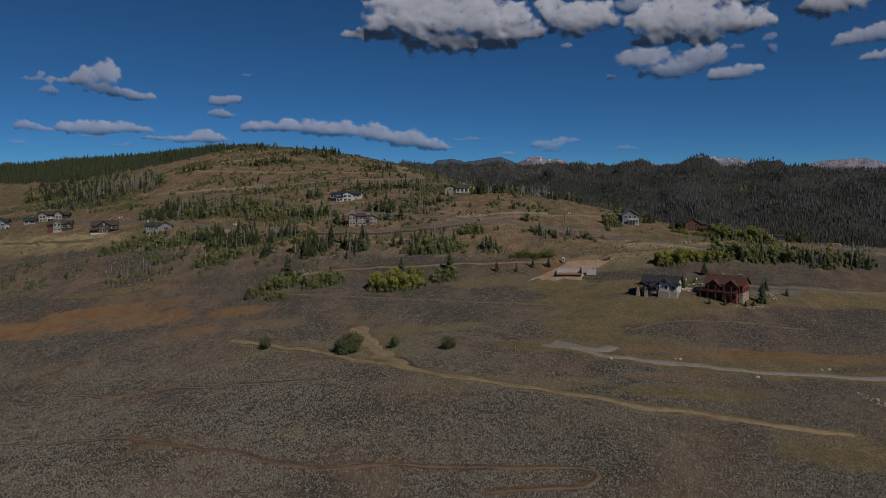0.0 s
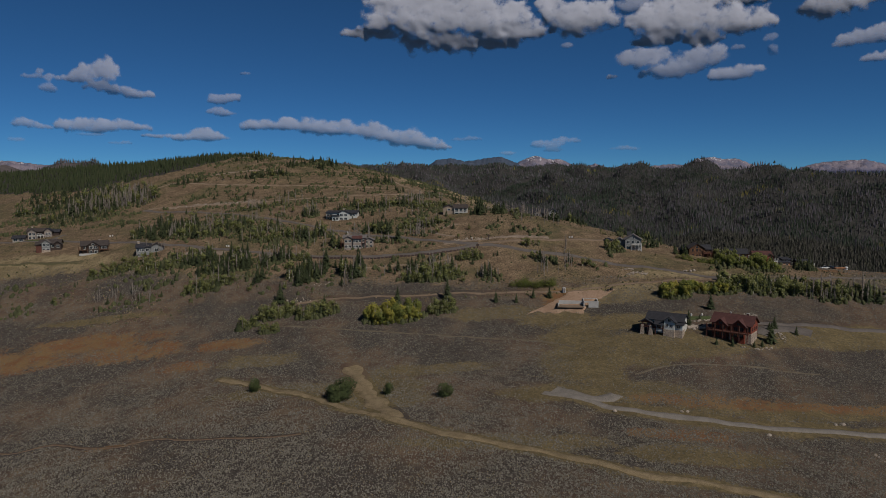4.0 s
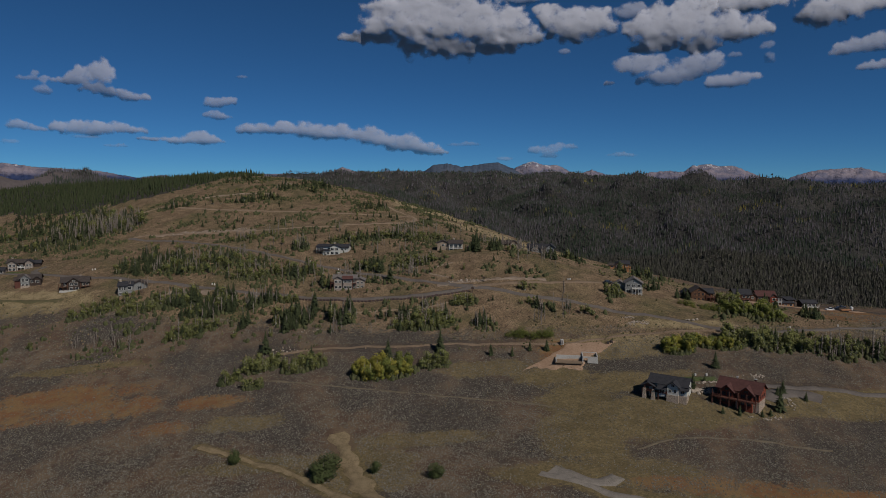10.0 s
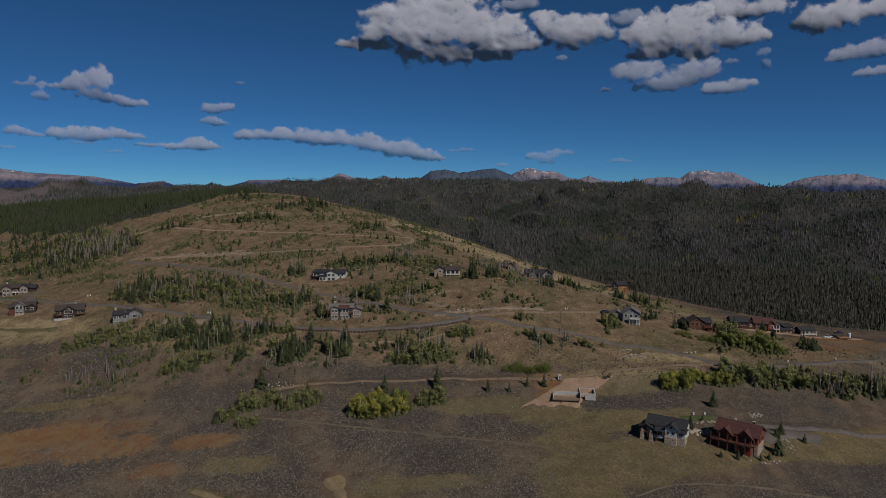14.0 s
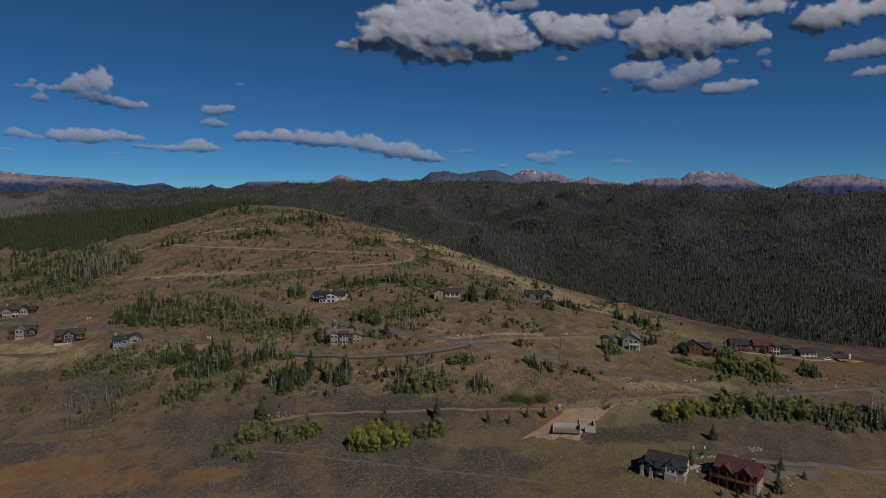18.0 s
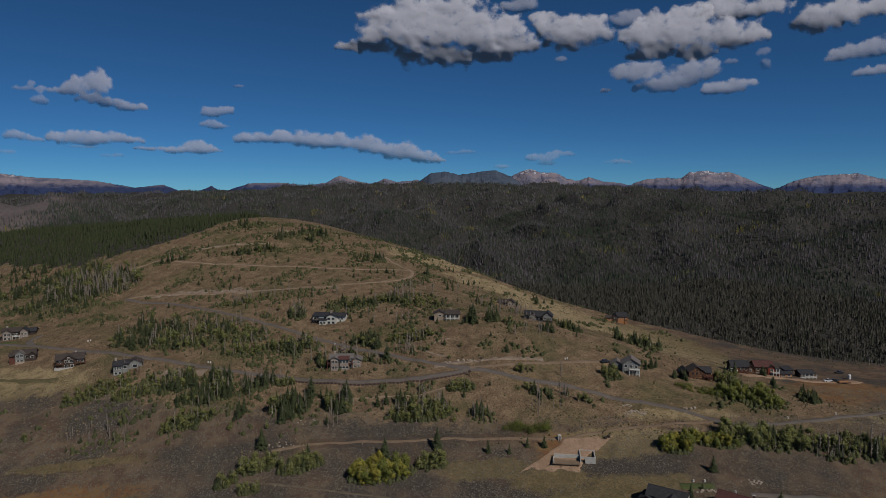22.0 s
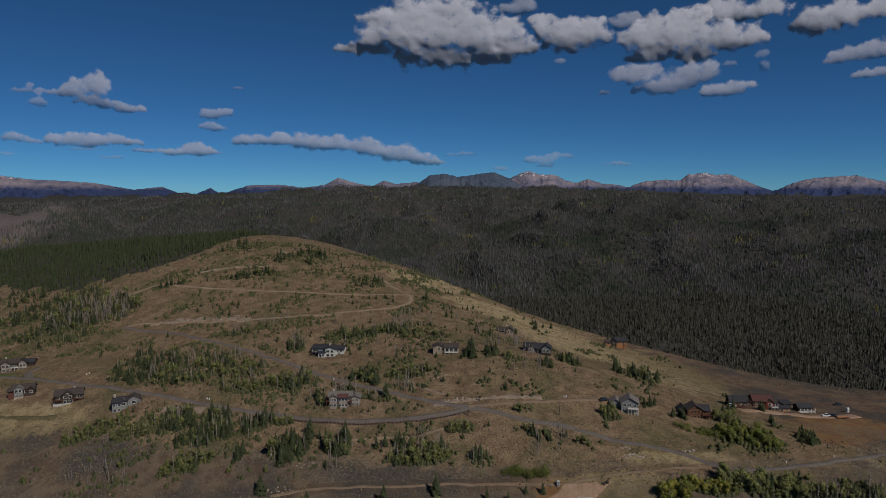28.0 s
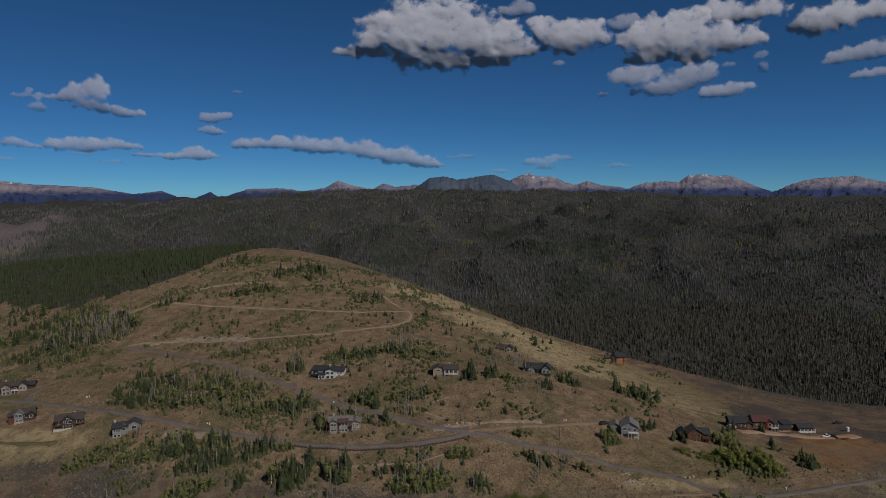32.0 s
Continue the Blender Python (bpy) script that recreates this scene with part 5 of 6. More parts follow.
def house(label, x, y, yaw, masses, windows=(), decks=(), chimneys=(), base=None, eave=0.7, category="house", lift=0.0, frame_mat=None, size=0.82, tall=0.76):
    """masses: centre x, y, width, depth, foot, eave height, ridge way, rise, wall, roof. Front is local -y."""
    top = tagged(new("house"), label, category, "houses on the hill")
    top.matrix_basis = pose(x, y, ground_z(x, y) + lift * tall, 0, 0, yaw)
    top.scale = (size, size, tall)
    for m in masses:
        cx, cy, w, d, z0, z1, axis, rise, wall, roof = m
        if axis == "s":       # single pitch, rising to the back
            x0, x1, y0, y1 = cx - w / 2, cx + w / 2, cy - d / 2, cy + d / 2
            poly("wall", [(x0, y0, z0), (x1, y0, z0), (x1, y1, z0), (x0, y1, z0), (x0, y0, z1), (x1, y0, z1), (x1, y1, z1 + rise), (x0, y1, z1 + rise)],
                 [(3, 2, 1, 0), (0, 1, 5, 4), (2, 3, 7, 6), (1, 2, 6, 5), (3, 0, 4, 7), (4, 5, 6, 7)], wall, top)
            g = rise / d
            roof_slab("roof", (x0 - eave, y0 - eave, z1 - g * eave), (x1 + eave, y0 - eave, z1 - g * eave), (x1 + eave, y1 + eave, z1 + rise + g * eave), (x0 - eave, y1 + eave, z1 + rise + g * eave), 0.28, roof, top)
            continue
        v, f = gable(cx, cy, w, d, z0, z1, axis, rise)
        poly("wall", v, f, wall, top)
        if axis == "x":
            g = rise / (d / 2)
            for s in (-1, 1):
                lo, zl = cy + s * (d / 2 + eave), z1 - g * eave
                roof_slab("roof", (cx - w / 2 - eave, lo, zl), (cx + w / 2 + eave, lo, zl), (cx + w / 2 + eave, cy, z1 + rise), (cx - w / 2 - eave, cy, z1 + rise), 0.28, roof, top)
            box("ridge_cap", (cx - w / 2 - eave, cy - 0.2, z1 + rise + 0.12), (cx + w / 2 + eave, cy + 0.2, z1 + rise + 0.34), roof, top)
        else:
            g = rise / (w / 2)
            for s in (-1, 1):
                lo, zl = cx + s * (w / 2 + eave), z1 - g * eave
                roof_slab("roof", (lo, cy - d / 2 - eave, zl), (lo, cy + d / 2 + eave, zl), (cx, cy + d / 2 + eave, z1 + rise), (cx, cy - d / 2 - eave, z1 + rise), 0.28, roof, top)
            box("ridge_cap", (cx - 0.2, cy - d / 2 - eave, z1 + rise + 0.12), (cx + 0.2, cy + d / 2 + eave, z1 + rise + 0.34), roof, top)
    if base:
        for cx, cy, w, d, z0, z1, bm in base:
            box("foundation", (cx - w / 2, cy - d / 2, z0), (cx + w / 2, cy + d / 2, z1), bm, top, "stone and masonry base")
    for k, side, us, zs, w, h in windows:
        for u in us:
            for z in zs:
                window(top, masses[k], side, u, z, w, h, frame_mat)
    for row in decks:
        deck(top, *row)
    for cx, cy, w, z0, z1, cm in chimneys:
        ch = box("chimney", (cx - w / 2, cy - w / 2, z0), (cx + w / 2, cy + w / 2, z1), cm, top)
        box("cap", (cx - w / 2 - 0.12, cy - w / 2 - 0.12, z1 + 0.01), (cx + w / 2 + 0.12, cy + w / 2 + 0.12, z1 + 0.2), CONCRETE, ch)
    return top


# red log house
red_house = house("dark red log house with two front gables", 102.5, 236.8, -40, [
    (0, 0, 15, 9, -3, 6.6, "x", 3.7, LOG_RED, ROOF_RED),
    (-3.6, -4.4, 4.4, 3.6, -3, 6.0, "y", 2.6, LOG_RED, ROOF_RED),
    (3.2, -4.2, 4.6, 3.2, -3, 6.2, "y", 2.7, LOG_RED, ROOF_RED)],
    windows=[(1, "f", (-1, 1), (0.2, 3.4), 1.3, 1.7), (2, "f", (-1.1, 1.1), (0.2, 3.4), 1.3, 1.7), (1, "f", (0,), (6.2,), 1.2, 1.0), (2, "f", (0,), (6.3,), 1.2, 1.0), (0, "r", (-2.4, 0.4, 2.6), (3.4,), 1.1, 1.5), (0, "r", (0,), (6.6,), 1.4, 1.2), (0, "f", (-6.4, 6.5), (3.3,), 1.3, 2.0)],
    decks=[(-8.4, -5.9, -7.4, -4.5, 2.9, 2, RED_WOOD, -1.2), (-8.4, 7.4, -8.6, -6.2, 2.9, 6, RED_WOOD, -1.2, True, 0.3, 6.4), (-1.4, 0.9, -6.1, -4.5, 5.6, 2, RED_WOOD)],
    chimneys=[(4.5, 1.5, 0.7, 8.0, 11.2, ROOF_RED), (-2.0, 1.2, 0.5, 9.0, 11.0, TRIM)],
    base=[(5.6, -0.5, 4.1, 8.3, -3, 2.3, STONE), (0.3, -4.9, 1.5, 1.2, -3, 2.2, STONE)], lift=0.3, frame_mat=RED_WOOD, size=0.88, tall=0.68)

# charcoal-roofed house next to it
grey_house = house("white-walled house with charcoal roof and stone pillars", 79.6, 242.6, -33, [
    (0.6, 1.0, 14, 7.5, -3, 6.4, "x", 2.8, WHITE_WALL, ROOF_DARK),
    (3.0, -3.4, 4.0, 3.2, -3, 6.4, "y", 2.0, WHITE_WALL, ROOF_DARK),
    (6.4, -2.2, 3.0, 3.6, -3, 5.0, "x", 1.2, WHITE_WALL, ROOF_DARK),
    (-1.0, -3.8, 2.6, 2.0, 0.4, 4.6, "x", 1.0, WHITE_WALL, ROOF_DARK),
    (-6.2, -1.0, 4.6, 6.6, 4.3, 4.5, "y", 1.5, RED_WOOD, ROOF_DARK)],
    windows=[(1, "f", (0,), (6.2,), 1.1, 1.3), (1, "f", (-0.9, 0.9), (3.2,), 0.9, 1.5), (2, "f", (0,), (3.0,), 1.4, 1.2), (1, "f", (0,), (0.2,), 1.0, 1.5), (2, "f", (0,), (0.3,), 0.9, 1.3), (0, "f", (-4.5, -2.2), (2.9,), 1.6, 1.9), (3, "f", (0,), (2.3,), 1.6, 1.4), (0, "r", (0.5,), (3.2,), 1.2, 1.4)],
    decks=[(-8.6, 0.9, -5.0, -2.9, 2.2, 4, RED_WOOD, -2.5, True, 0.3)],
    base=[(3.0, -3.5, 4.3, 3.4, -3, 1.9, STONE), (6.4, -2.3, 3.2, 3.7, -3, 1.9, STONE)], lift=0.3, size=0.9, tall=0.68)
for px, py in ((-7.6, -4.5), (-4.2, -4.6)):
    box("pillar", (px - 0.8, py - 0.8, -2.6), (px + 0.8, py + 0.8, 3.2), STONE, grey_house, "tapered stone pillar", 0.32)
    box("column", (px - 0.18, py - 0.18, 3.2), (px + 0.18, py + 0.18, 4.6), RED_WOOD, grey_house)

# hill houses
house("beige two-storey hillside house with grey hipped roof", -47.5, 348, 4, [
    (-1.5, 1, 14, 9, -4, 5.2, "x", 1.7, BEIGE_WALL, ROOF_GREY),
    (-5.6, -3.6, 4.6, 2.6, -4, 5.2, "y", 1.2, BEIGE_WALL, ROOF_GREY),
    (0.2, -3.7, 5.2, 2.4, -4, 5.4, "x", 1.2, BEIGE_WALL, ROOF_RED),
    (7.6, 0.5, 5.6, 7.5, -4, 3.8, "y", 1.4, BEIGE_WALL, ROOF_GREY)],
    windows=[(1, "f", (-1.1, 1.1), (-1.2, 2.4), 1.5, 1.5), (2, "f", (-1.7, 0, 1.7), (-1.2, 2.5), 1.4, 1.4), (3, "f", (-1.2, 1.2), (-1.0, 1.6), 1.2, 1.3), (0, "f", (5.0,), (-1.2, 2.4), 1.6, 1.7)],
    decks=[(2.9, 5.6, -4.9, -3.3, 2.0, 2, RED_WOOD, -4, True, 0.3, 4.6), (-10.2, -8.0, -4.6, -2.6, 2.0, 2, RED_WOOD, -4, True, 0.3, 4.6)],
    chimneys=[(-5.8, 1.5, 1.1, 5, 8.2, STONE)], lift=0.8)
house("white modern house with black low-pitched roofs", -64.5, 401, -6, [
    (-5.5, 1, 11, 7, -3, 4.0, "s", 1.2, WHITE_WALL, ROOF_DARK),
    (3.0, -0.5, 7, 8, -3, 4.4, "y", 1.6, WHITE_WALL, ROOF_DARK),
    (8.8, 2.0, 6.5, 7, -3, 3.8, "x", 1.9, WHITE_WALL, ROOF_DARK),
    (-3.0, -4.0, 5, 3.0, -3, 1.6, "s", 0.5, WHITE_WALL, ROOF_DARK)],
    windows=[(0, "f", (-4, -1.6, 3.6), (1.6,), 1.8, 1.6), (0, "f", (-4, -1.6), (-1.4,), 1.8, 1.7), (1, "f", (-1.8, 1.4), (1.6, -1.4), 1.9, 1.7), (2, "f", (-1.2, 1.2), (1.4,), 1.3, 1.3), (3, "f", (-1.2, 1.2), (-1.3,), 1.5, 1.6)],
    decks=[(-11.4, -5.6, -4.6, -2.6, 1.2, 4, DARK_WOOD, -3, True, 0.3, 3.6)],
    chimneys=[(1.2, 2.2, 1.2, 4, 7.0, STONE)], lift=0.6)
house("tan hillside house with tall dark windows", 4.5, 391, 0, [
    (-4.6, 0.5, 8, 7, -4, 3.8, "y", 1.8, TAN_WALL, ROOF_BROWN),
    (4.0, 0, 9.5, 8, -4, 3.6, "x", 2.2, BEIGE_WALL, ROOF_BROWN)],
    windows=[(0, "f", (0,), (1.6,), 1.8, 1.2), (1, "f", (-3.0, 0, 3.0), (0.4,), 1.9, 2.3), (1, "f", (-3.0, 0, 3.0), (-2.4,), 1.9, 2.2)],
    decks=[(-0.6, 8.8, -5.6, -4.1, 0.2, 4, TRIM, -4, True, 0.25, 3.2)], chimneys=[(3.0, 1.5, 0.9, 4, 6.8, STONE)], lift=0.9)
house("dark-roofed grey house with several gables", 59.5, 404, -12, [
    (-2.5, 1, 16, 8, -3, 3.8, "x", 2.6, GREY_WALL, ROOF_DARK),
    (-4.5, -3.2, 5, 3.4, -3, 3.6, "y", 2.0, GREY_WALL, ROOF_DARK),
    (6.0, -2.4, 6, 8, -3, 4.4, "y", 2.6, GREY_WALL, ROOF_DARK),
    (1.5, -3.0, 4, 2.6, -3, 3.2, "s", 0.8, GREY_WALL, ROOF_DARK)],
    windows=[(1, "f", (-1, 1), (1.2,), 1.2, 1.5), (2, "f", (-1.4, 1.4), (1.3, -1.7), 1.6, 1.9), (2, "f", (0,), (4.2,), 1.6, 1.2), (3, "f", (0,), (0.6,), 2.2, 1.8)],
    decks=[(2.8, 9.6, -8.4, -6.5, 0.6, 4, DARK_WOOD, -3.5, True, 0.3, 3.8)], base=[(6.0, -2.5, 6.2, 8.2, -3.5, 0.2, STONE)], lift=0.5)
house("brown house half hidden by a tree", 46, 462, -10, [
    (-2.5, 0, 9, 7, -2, 3.0, "x", 2.2, LOG_BROWN, ROOF_BROWN), (3.6, -1.5, 5.5, 6, -2, 3.4, "y", 2.4, TAN_WALL, ROOF_BROWN)],
    windows=[(0, "f", (-2.5, 1), (0.8,), 1.5, 1.4), (1, "f", (-1.2, 1.2), (0.8,), 1.3, 1.8)], chimneys=[(1.0, 1.5, 0.9, 3, 6.2, STONE)], lift=0.3)
house("unfinished house in bare orange sheathing", 136.5, 514, -8, [
    (2.5, 0, 9, 8, -7, 3.4, "x", 3.0, ORANGE_WALL, ROOF_DARK), (-3.4, -1, 4.6, 6, -7, 3.0, "y", 2.2, DARK_WOOD, ROOF_DARK), (-8.2, -0.5, 5.5, 6, -7, 1.8, "x", 1.6, ORANGE_WALL, ROOF_BROWN)],
    windows=[(0, "f", (-2.4, 2.4), (1.0,), 1.4, 1.4), (1, "f", (0,), (0.8,), 1.6, 1.6), (2, "f", (0,), (-0.2,), 1.6, 1.1)],
    decks=[(5.4, 8.4, -4.8, -4.05, 0.4, 2, ORANGE_WALL, -6)], lift=3.6)
house("grey house with white-trimmed gable and deck", 93.5, 338.5, -14, [
    (1.4, 0, 9.6, 9, -3, 5.0, "y", 3.1, GREY_WALL, ROOF_GREY), (-6.6, 2.0, 6.4, 6.5, -3, 3.4, "y", 2.0, GREY_WALL, ROOF_GREY)],
    windows=[(0, "f", (-2.9, -0.1, 2.9), (2.4,), 1.5, 1.6), (0, "f", (-2.9,), (-1.2,), 2.2, 1.6), (0, "f", (0,), (5.4,), 1.0, 1.0), (0, "f", (1.0, 3.0), (-1.2,), 1.3, 1.9), (1, "r", (0,), (1.0,), 1.0, 1.2)],
    decks=[(0.4, 6.4, -6.6, -4.55, 1.6, 4, TRIM, -3.4, True, 0.28)], base=[(1.4, -0.2, 9.8, 8.8, -3.4, -1.6, CONCRETE)], lift=0.9)
house("brown log house with dark roof and porch", 128, 341.5, -6, [
    (-0.5, 0, 9, 8, -3, 4.2, "y", 3.0, LOG_BROWN, ROOF_BROWN), (5.0, 0.6, 6, 7, -3, 3.6, "x", 2.4, LOG_BROWN, ROOF_DARK), (-6.6, 1.6, 5, 6, -3, 3.0, "y", 2.2, DARK_WOOD, ROOF_DARK)],
    windows=[(0, "f", (-2.2, 0, 2.2), (1.8,), 1.3, 1.8), (0, "f", (-2.2, 0, 2.2), (-1.4,), 1.3, 1.6), (0, "f", (0,), (4.4,), 1.5, 1.2), (1, "f", (-1.2, 1.2), (1.5,), 1.3, 1.4)],
    decks=[(3.4, 8.6, -4.8, -2.95, 0.9, 3, RED_WOOD, -3, True, 0.3, 3.2)], lift=0.7, frame_mat=ORANGE_WALL)
house("large timber house with dark roof and orange walls", 163, 372, -6, [
    (0, 0, 11, 9, -3, 4.6, "x", 2.8, LOG_BROWN, ROOF_DARK), (-3.6, -3.2, 4.6, 4, -3, 4.2, "s", 0.8, ORANGE_WALL, ROOF_DARK), (6.4, -1.0, 4.5, 7, -3, 3.6, "y", 2.0, LOG_BROWN, ROOF_BROWN)],
    windows=[(1, "f", (0,), (1.5,), 1.8, 1.8), (0, "f", (1.0, 3.6), (2.0, -1.2), 1.4, 1.6), (2, "f", (0,), (1.4,), 1.4, 1.5)],
    decks=[(-1.0, 4.4, -6.2, -4.55, 1.0, 3, RED_WOOD, -3, True, 0.3, 4.0)], lift=0.8)
house("dark red timber house behind a tall spruce", 179.5, 379, -6, [
    (0, 0, 12, 9, -3, 4.8, "x", 3.0, LOG_BROWN, ROOF_RED), (4.6, -3.0, 4.5, 4, -3, 4.2, "y", 1.8, LOG_RED, ROOF_BROWN)],
    windows=[(0, "f", (-4, -1.5), (2.0, -1.2), 1.4, 1.6), (1, "f", (0,), (1.6, -1.2), 1.6, 1.7)], decks=[(5.0, 9.2, -7.0, -5.05, 1.0, 3, TRIM, -3, True, 0.3, 3.6)], lift=0.8)
house("modern cedar house with black single-pitch roofs", 192.5, 377.5, 6, [
    (-2.2, 0, 8, 7, -3, 2.6, "s", 1.6, ORANGE_WALL, ROOF_DARK), (1.6, 2.4, 6, 5, -3, 4.4, "s", 1.0, DARK_WOOD, ROOF_DARK)],
    windows=[(0, "f", (-2.0, 1.8), (0.6,), 1.8, 1.2), (1, "f", (-1.0, 1.4), (2.8,), 1.4, 1.2)], lift=0.5)
house("house with white-posted porch under construction", 203.5, 378, 4, [
    (0, 1, 10, 6, -3, 3.2, "x", 1.8, DARK_WOOD, ROOF_DARK)],
    windows=[(0, "f", (-3, 0, 3), (0.6, -1.9), 1.6, 1.5)], decks=[(-5.4, 5.4, -4.4, -2.05, 0.6, 5, TRIM, -3, True, 0.3, 3.0)], lift=0.5)
# houses at the foot of the western slope
house("white and stone house with dark gabled roof", -257, 415, 20, [
    (-3, 0, 12, 8, -3, 4.4, "x", 2.4, DARK_WOOD, ROOF_BROWN), (-5.5, -4, 5.5, 3.6, -3, 4.2, "y", 2.0, BEIGE_WALL, ROOF_BROWN), (5.2, -2.2, 5, 6, -3, 4.6, "y", 2.2, BEIGE_WALL, ROOF_DARK), (9.0, 1.5, 6, 7, -3, 3.6, "x", 2.0, DARK_WOOD, ROOF_DARK)],
    windows=[(1, "f", (-1.2, 1.2), (1.4, -1.6), 1.6, 1.9), (2, "f", (-1, 1), (1.4, -1.6), 1.3, 1.8), (0, "f", (1.0, 3.2), (1.2,), 1.4, 1.5)],
    decks=[(-2.4, 2.4, -5.6, -4.05, 0.9, 3, TRIM, -3)], chimneys=[(-6.5, 1, 1.0, 4, 8.0, STONE)], lift=0.5)
house("grey and white gabled house with a broad dark roof", -280, 401, 16, [
    (-2, 0, 13, 8, -3, 4.2, "x", 2.4, GREY_WALL, ROOF_DARK), (0.5, -4.2, 6, 3.6, -3, 4.6, "y", 2.6, GREY_WALL, ROOF_DARK), (-6.0, -3.6, 4.4, 3.0, -3, 3.6, "y", 1.8, GREY_WALL, ROOF_DARK)],
    windows=[(1, "f", (-1.5, 1.5), (1.2, -1.8), 1.8, 2.0), (1, "f", (0,), (4.6,), 1.4, 1.0), (2, "f", (-0.9, 0.9), (1.0, -1.8), 1.1, 1.6), (0, "f", (4.8,), (1.0,), 1.6, 1.6)],
    decks=[(3.6, 6.2, -6.0, -4.05, 0.6, 2, TRIM, -3)], lift=0.6)
house("white low garage with a dark gabled roof", -265, 405.5, 16, [
    (0, 0, 8, 6, -2, 2.6, "x", 1.8, BEIGE_WALL, ROOF_DARK)], windows=[(0, "f", (-2, 1.8), (0.2,), 2.4, 1.9)], category="garage", lift=0.4)
house("grey gabled house with dark red timber wings", -228, 377, 22, [
    (0, 0, 13, 8, -3, 4.0, "x", 2.4, DARK_WOOD, ROOF_BROWN), (-2.2, -4.0, 5, 3.4, -3, 4.6, "y", 2.2, GREY_WALL, ROOF_GREY), (4.8, -3.4, 4.4, 3.0, -3, 3.6, "y", 1.8, DARK_WOOD, ROOF_BROWN), (-6.6, -1.5, 3.6, 6, -3, 3.2, "x", 1.6, RED_WOOD, ROOF_BROWN)],
    windows=[(1, "f", (-1.1, 1.1), (2.2, -1.6), 1.5, 1.9), (2, "f", (0,), (1.0,), 1.8, 1.6), (0, "f", (1.8,), (1.0,), 1.6, 1.7)], base=[(-2.2, -4.1, 5.2, 3.4, -3.2, -0.8, STONE)], lift=0.6)
house("brown chalet with broad roof and wraparound deck", -198, 368.5, 24, [
    (0, 0, 16, 9, -3, 3.6, "x", 3.0, DARK_WOOD, ROOF_BROWN), (-0.6, -4.0, 6.5, 3.0, -3, 4.0, "y", 2.4, DARK_WOOD, ROOF_BROWN)],
    windows=[(1, "f", (-1.3, 1.3), (1.4,), 1.9, 1.7), (1, "f", (0,), (4.0,), 1.4, 1.0), (0, "f", (-6, 5, 6.8), (1.0,), 1.4, 1.6), (1, "f", (-1.6, 1.6), (-2.0,), 1.7, 1.9)],
    decks=[(-9.4, -4.0, -6.2, -4.55, 0.6, 3, LOG_BROWN, -3, True, 0.3, 3.0), (3.0, 9.0, -6.2, -4.55, 0.6, 3, LOG_BROWN, -3, True, 0.3, 3.0)], base=[(0, -1.6, 18, 10, -3.4, -2.0, CONCRETE)], chimneys=[(3.0, 0.5, 0.9, 5, 7.6, STONE)], lift=0.7)
house("blue-grey house with stone chimney behind trees", -163, 357, 22, [
    (-2.0, 0, 8, 7, -4, 4.0, "x", 2.0, GREY_WALL, ROOF_DARK), (-4.0, -3.4, 5, 3, -4, 3.6, "s", 1.0, GREY_WALL, ROOF_DARK), (5.6, 2.5, 8, 7, -3, 3.6, "y", 2.4, GREY_WALL, ROOF_BROWN)],
    windows=[(1, "f", (-1.4, 0, 1.4), (1.0,), 1.0, 1.8), (0, "f", (2.0,), (1.0,), 1.8, 1.8), (2, "f", (0,), (0.6,), 2.6, 1.8), (1, "f", (-1.2, 1.2), (-2.4,), 1.4, 1.6)],
    chimneys=[(-5.2, 0, 1.2, 3, 7.6, STONE)], lift=0.9)


# ---- building site, stones, vehicles, roadside things ----
def rock_mesh(seed):
    rng = np.random.RandomState(seed)
    v, f = lathe([(0.25, -0.3), (0.5, 0.0), (0.42, 0.28), (0.12, 0.44)], 6, rng, 0.22)
    v = [tuple(p) for p in v] + [(0, 0, 0.45)]
    f = [tuple(q) for q in f] + [(18 + k, 18 + (k + 1) % 6, 24) for k in range(6)]
    me = bpy.data.meshes.new("boulder")
    me.from_pydata(v, [], f)
    return me


BOULDER = mottled("pale_granite", (0.22, 0.185, 0.15), (0.33, 0.28, 0.235), 0.7, 0.9, 0.03)
ROCKS = [rock_mesh(200 + k) for k in range(6)]
for me in ROCKS:
    me.materials.append(BOULDER)
rock_rng = np.random.RandomState(202)


def stones(cx, cy, rx, ry, n, lo, hi, label, group):
    for k in range(n):
        a, r = rock_rng.uniform(0, 6.28), math.sqrt(rock_rng.rand())
        x, y, s = cx + rx * r * math.cos(a), cy + ry * r * math.sin(a), rock_rng.uniform(lo, hi)
        ob = tagged(new("boulder", ROCKS[k % 6]), label, "boulder", group)
        ob.matrix_basis = pose(x, y, ground_z(x, y) + 0.1 * s, rock_rng.uniform(-20, 20), rock_rng.uniform(-20, 20), rock_rng.uniform(0, 360))
        ob.scale = (s, s * rock_rng.uniform(0.7, 1), s)


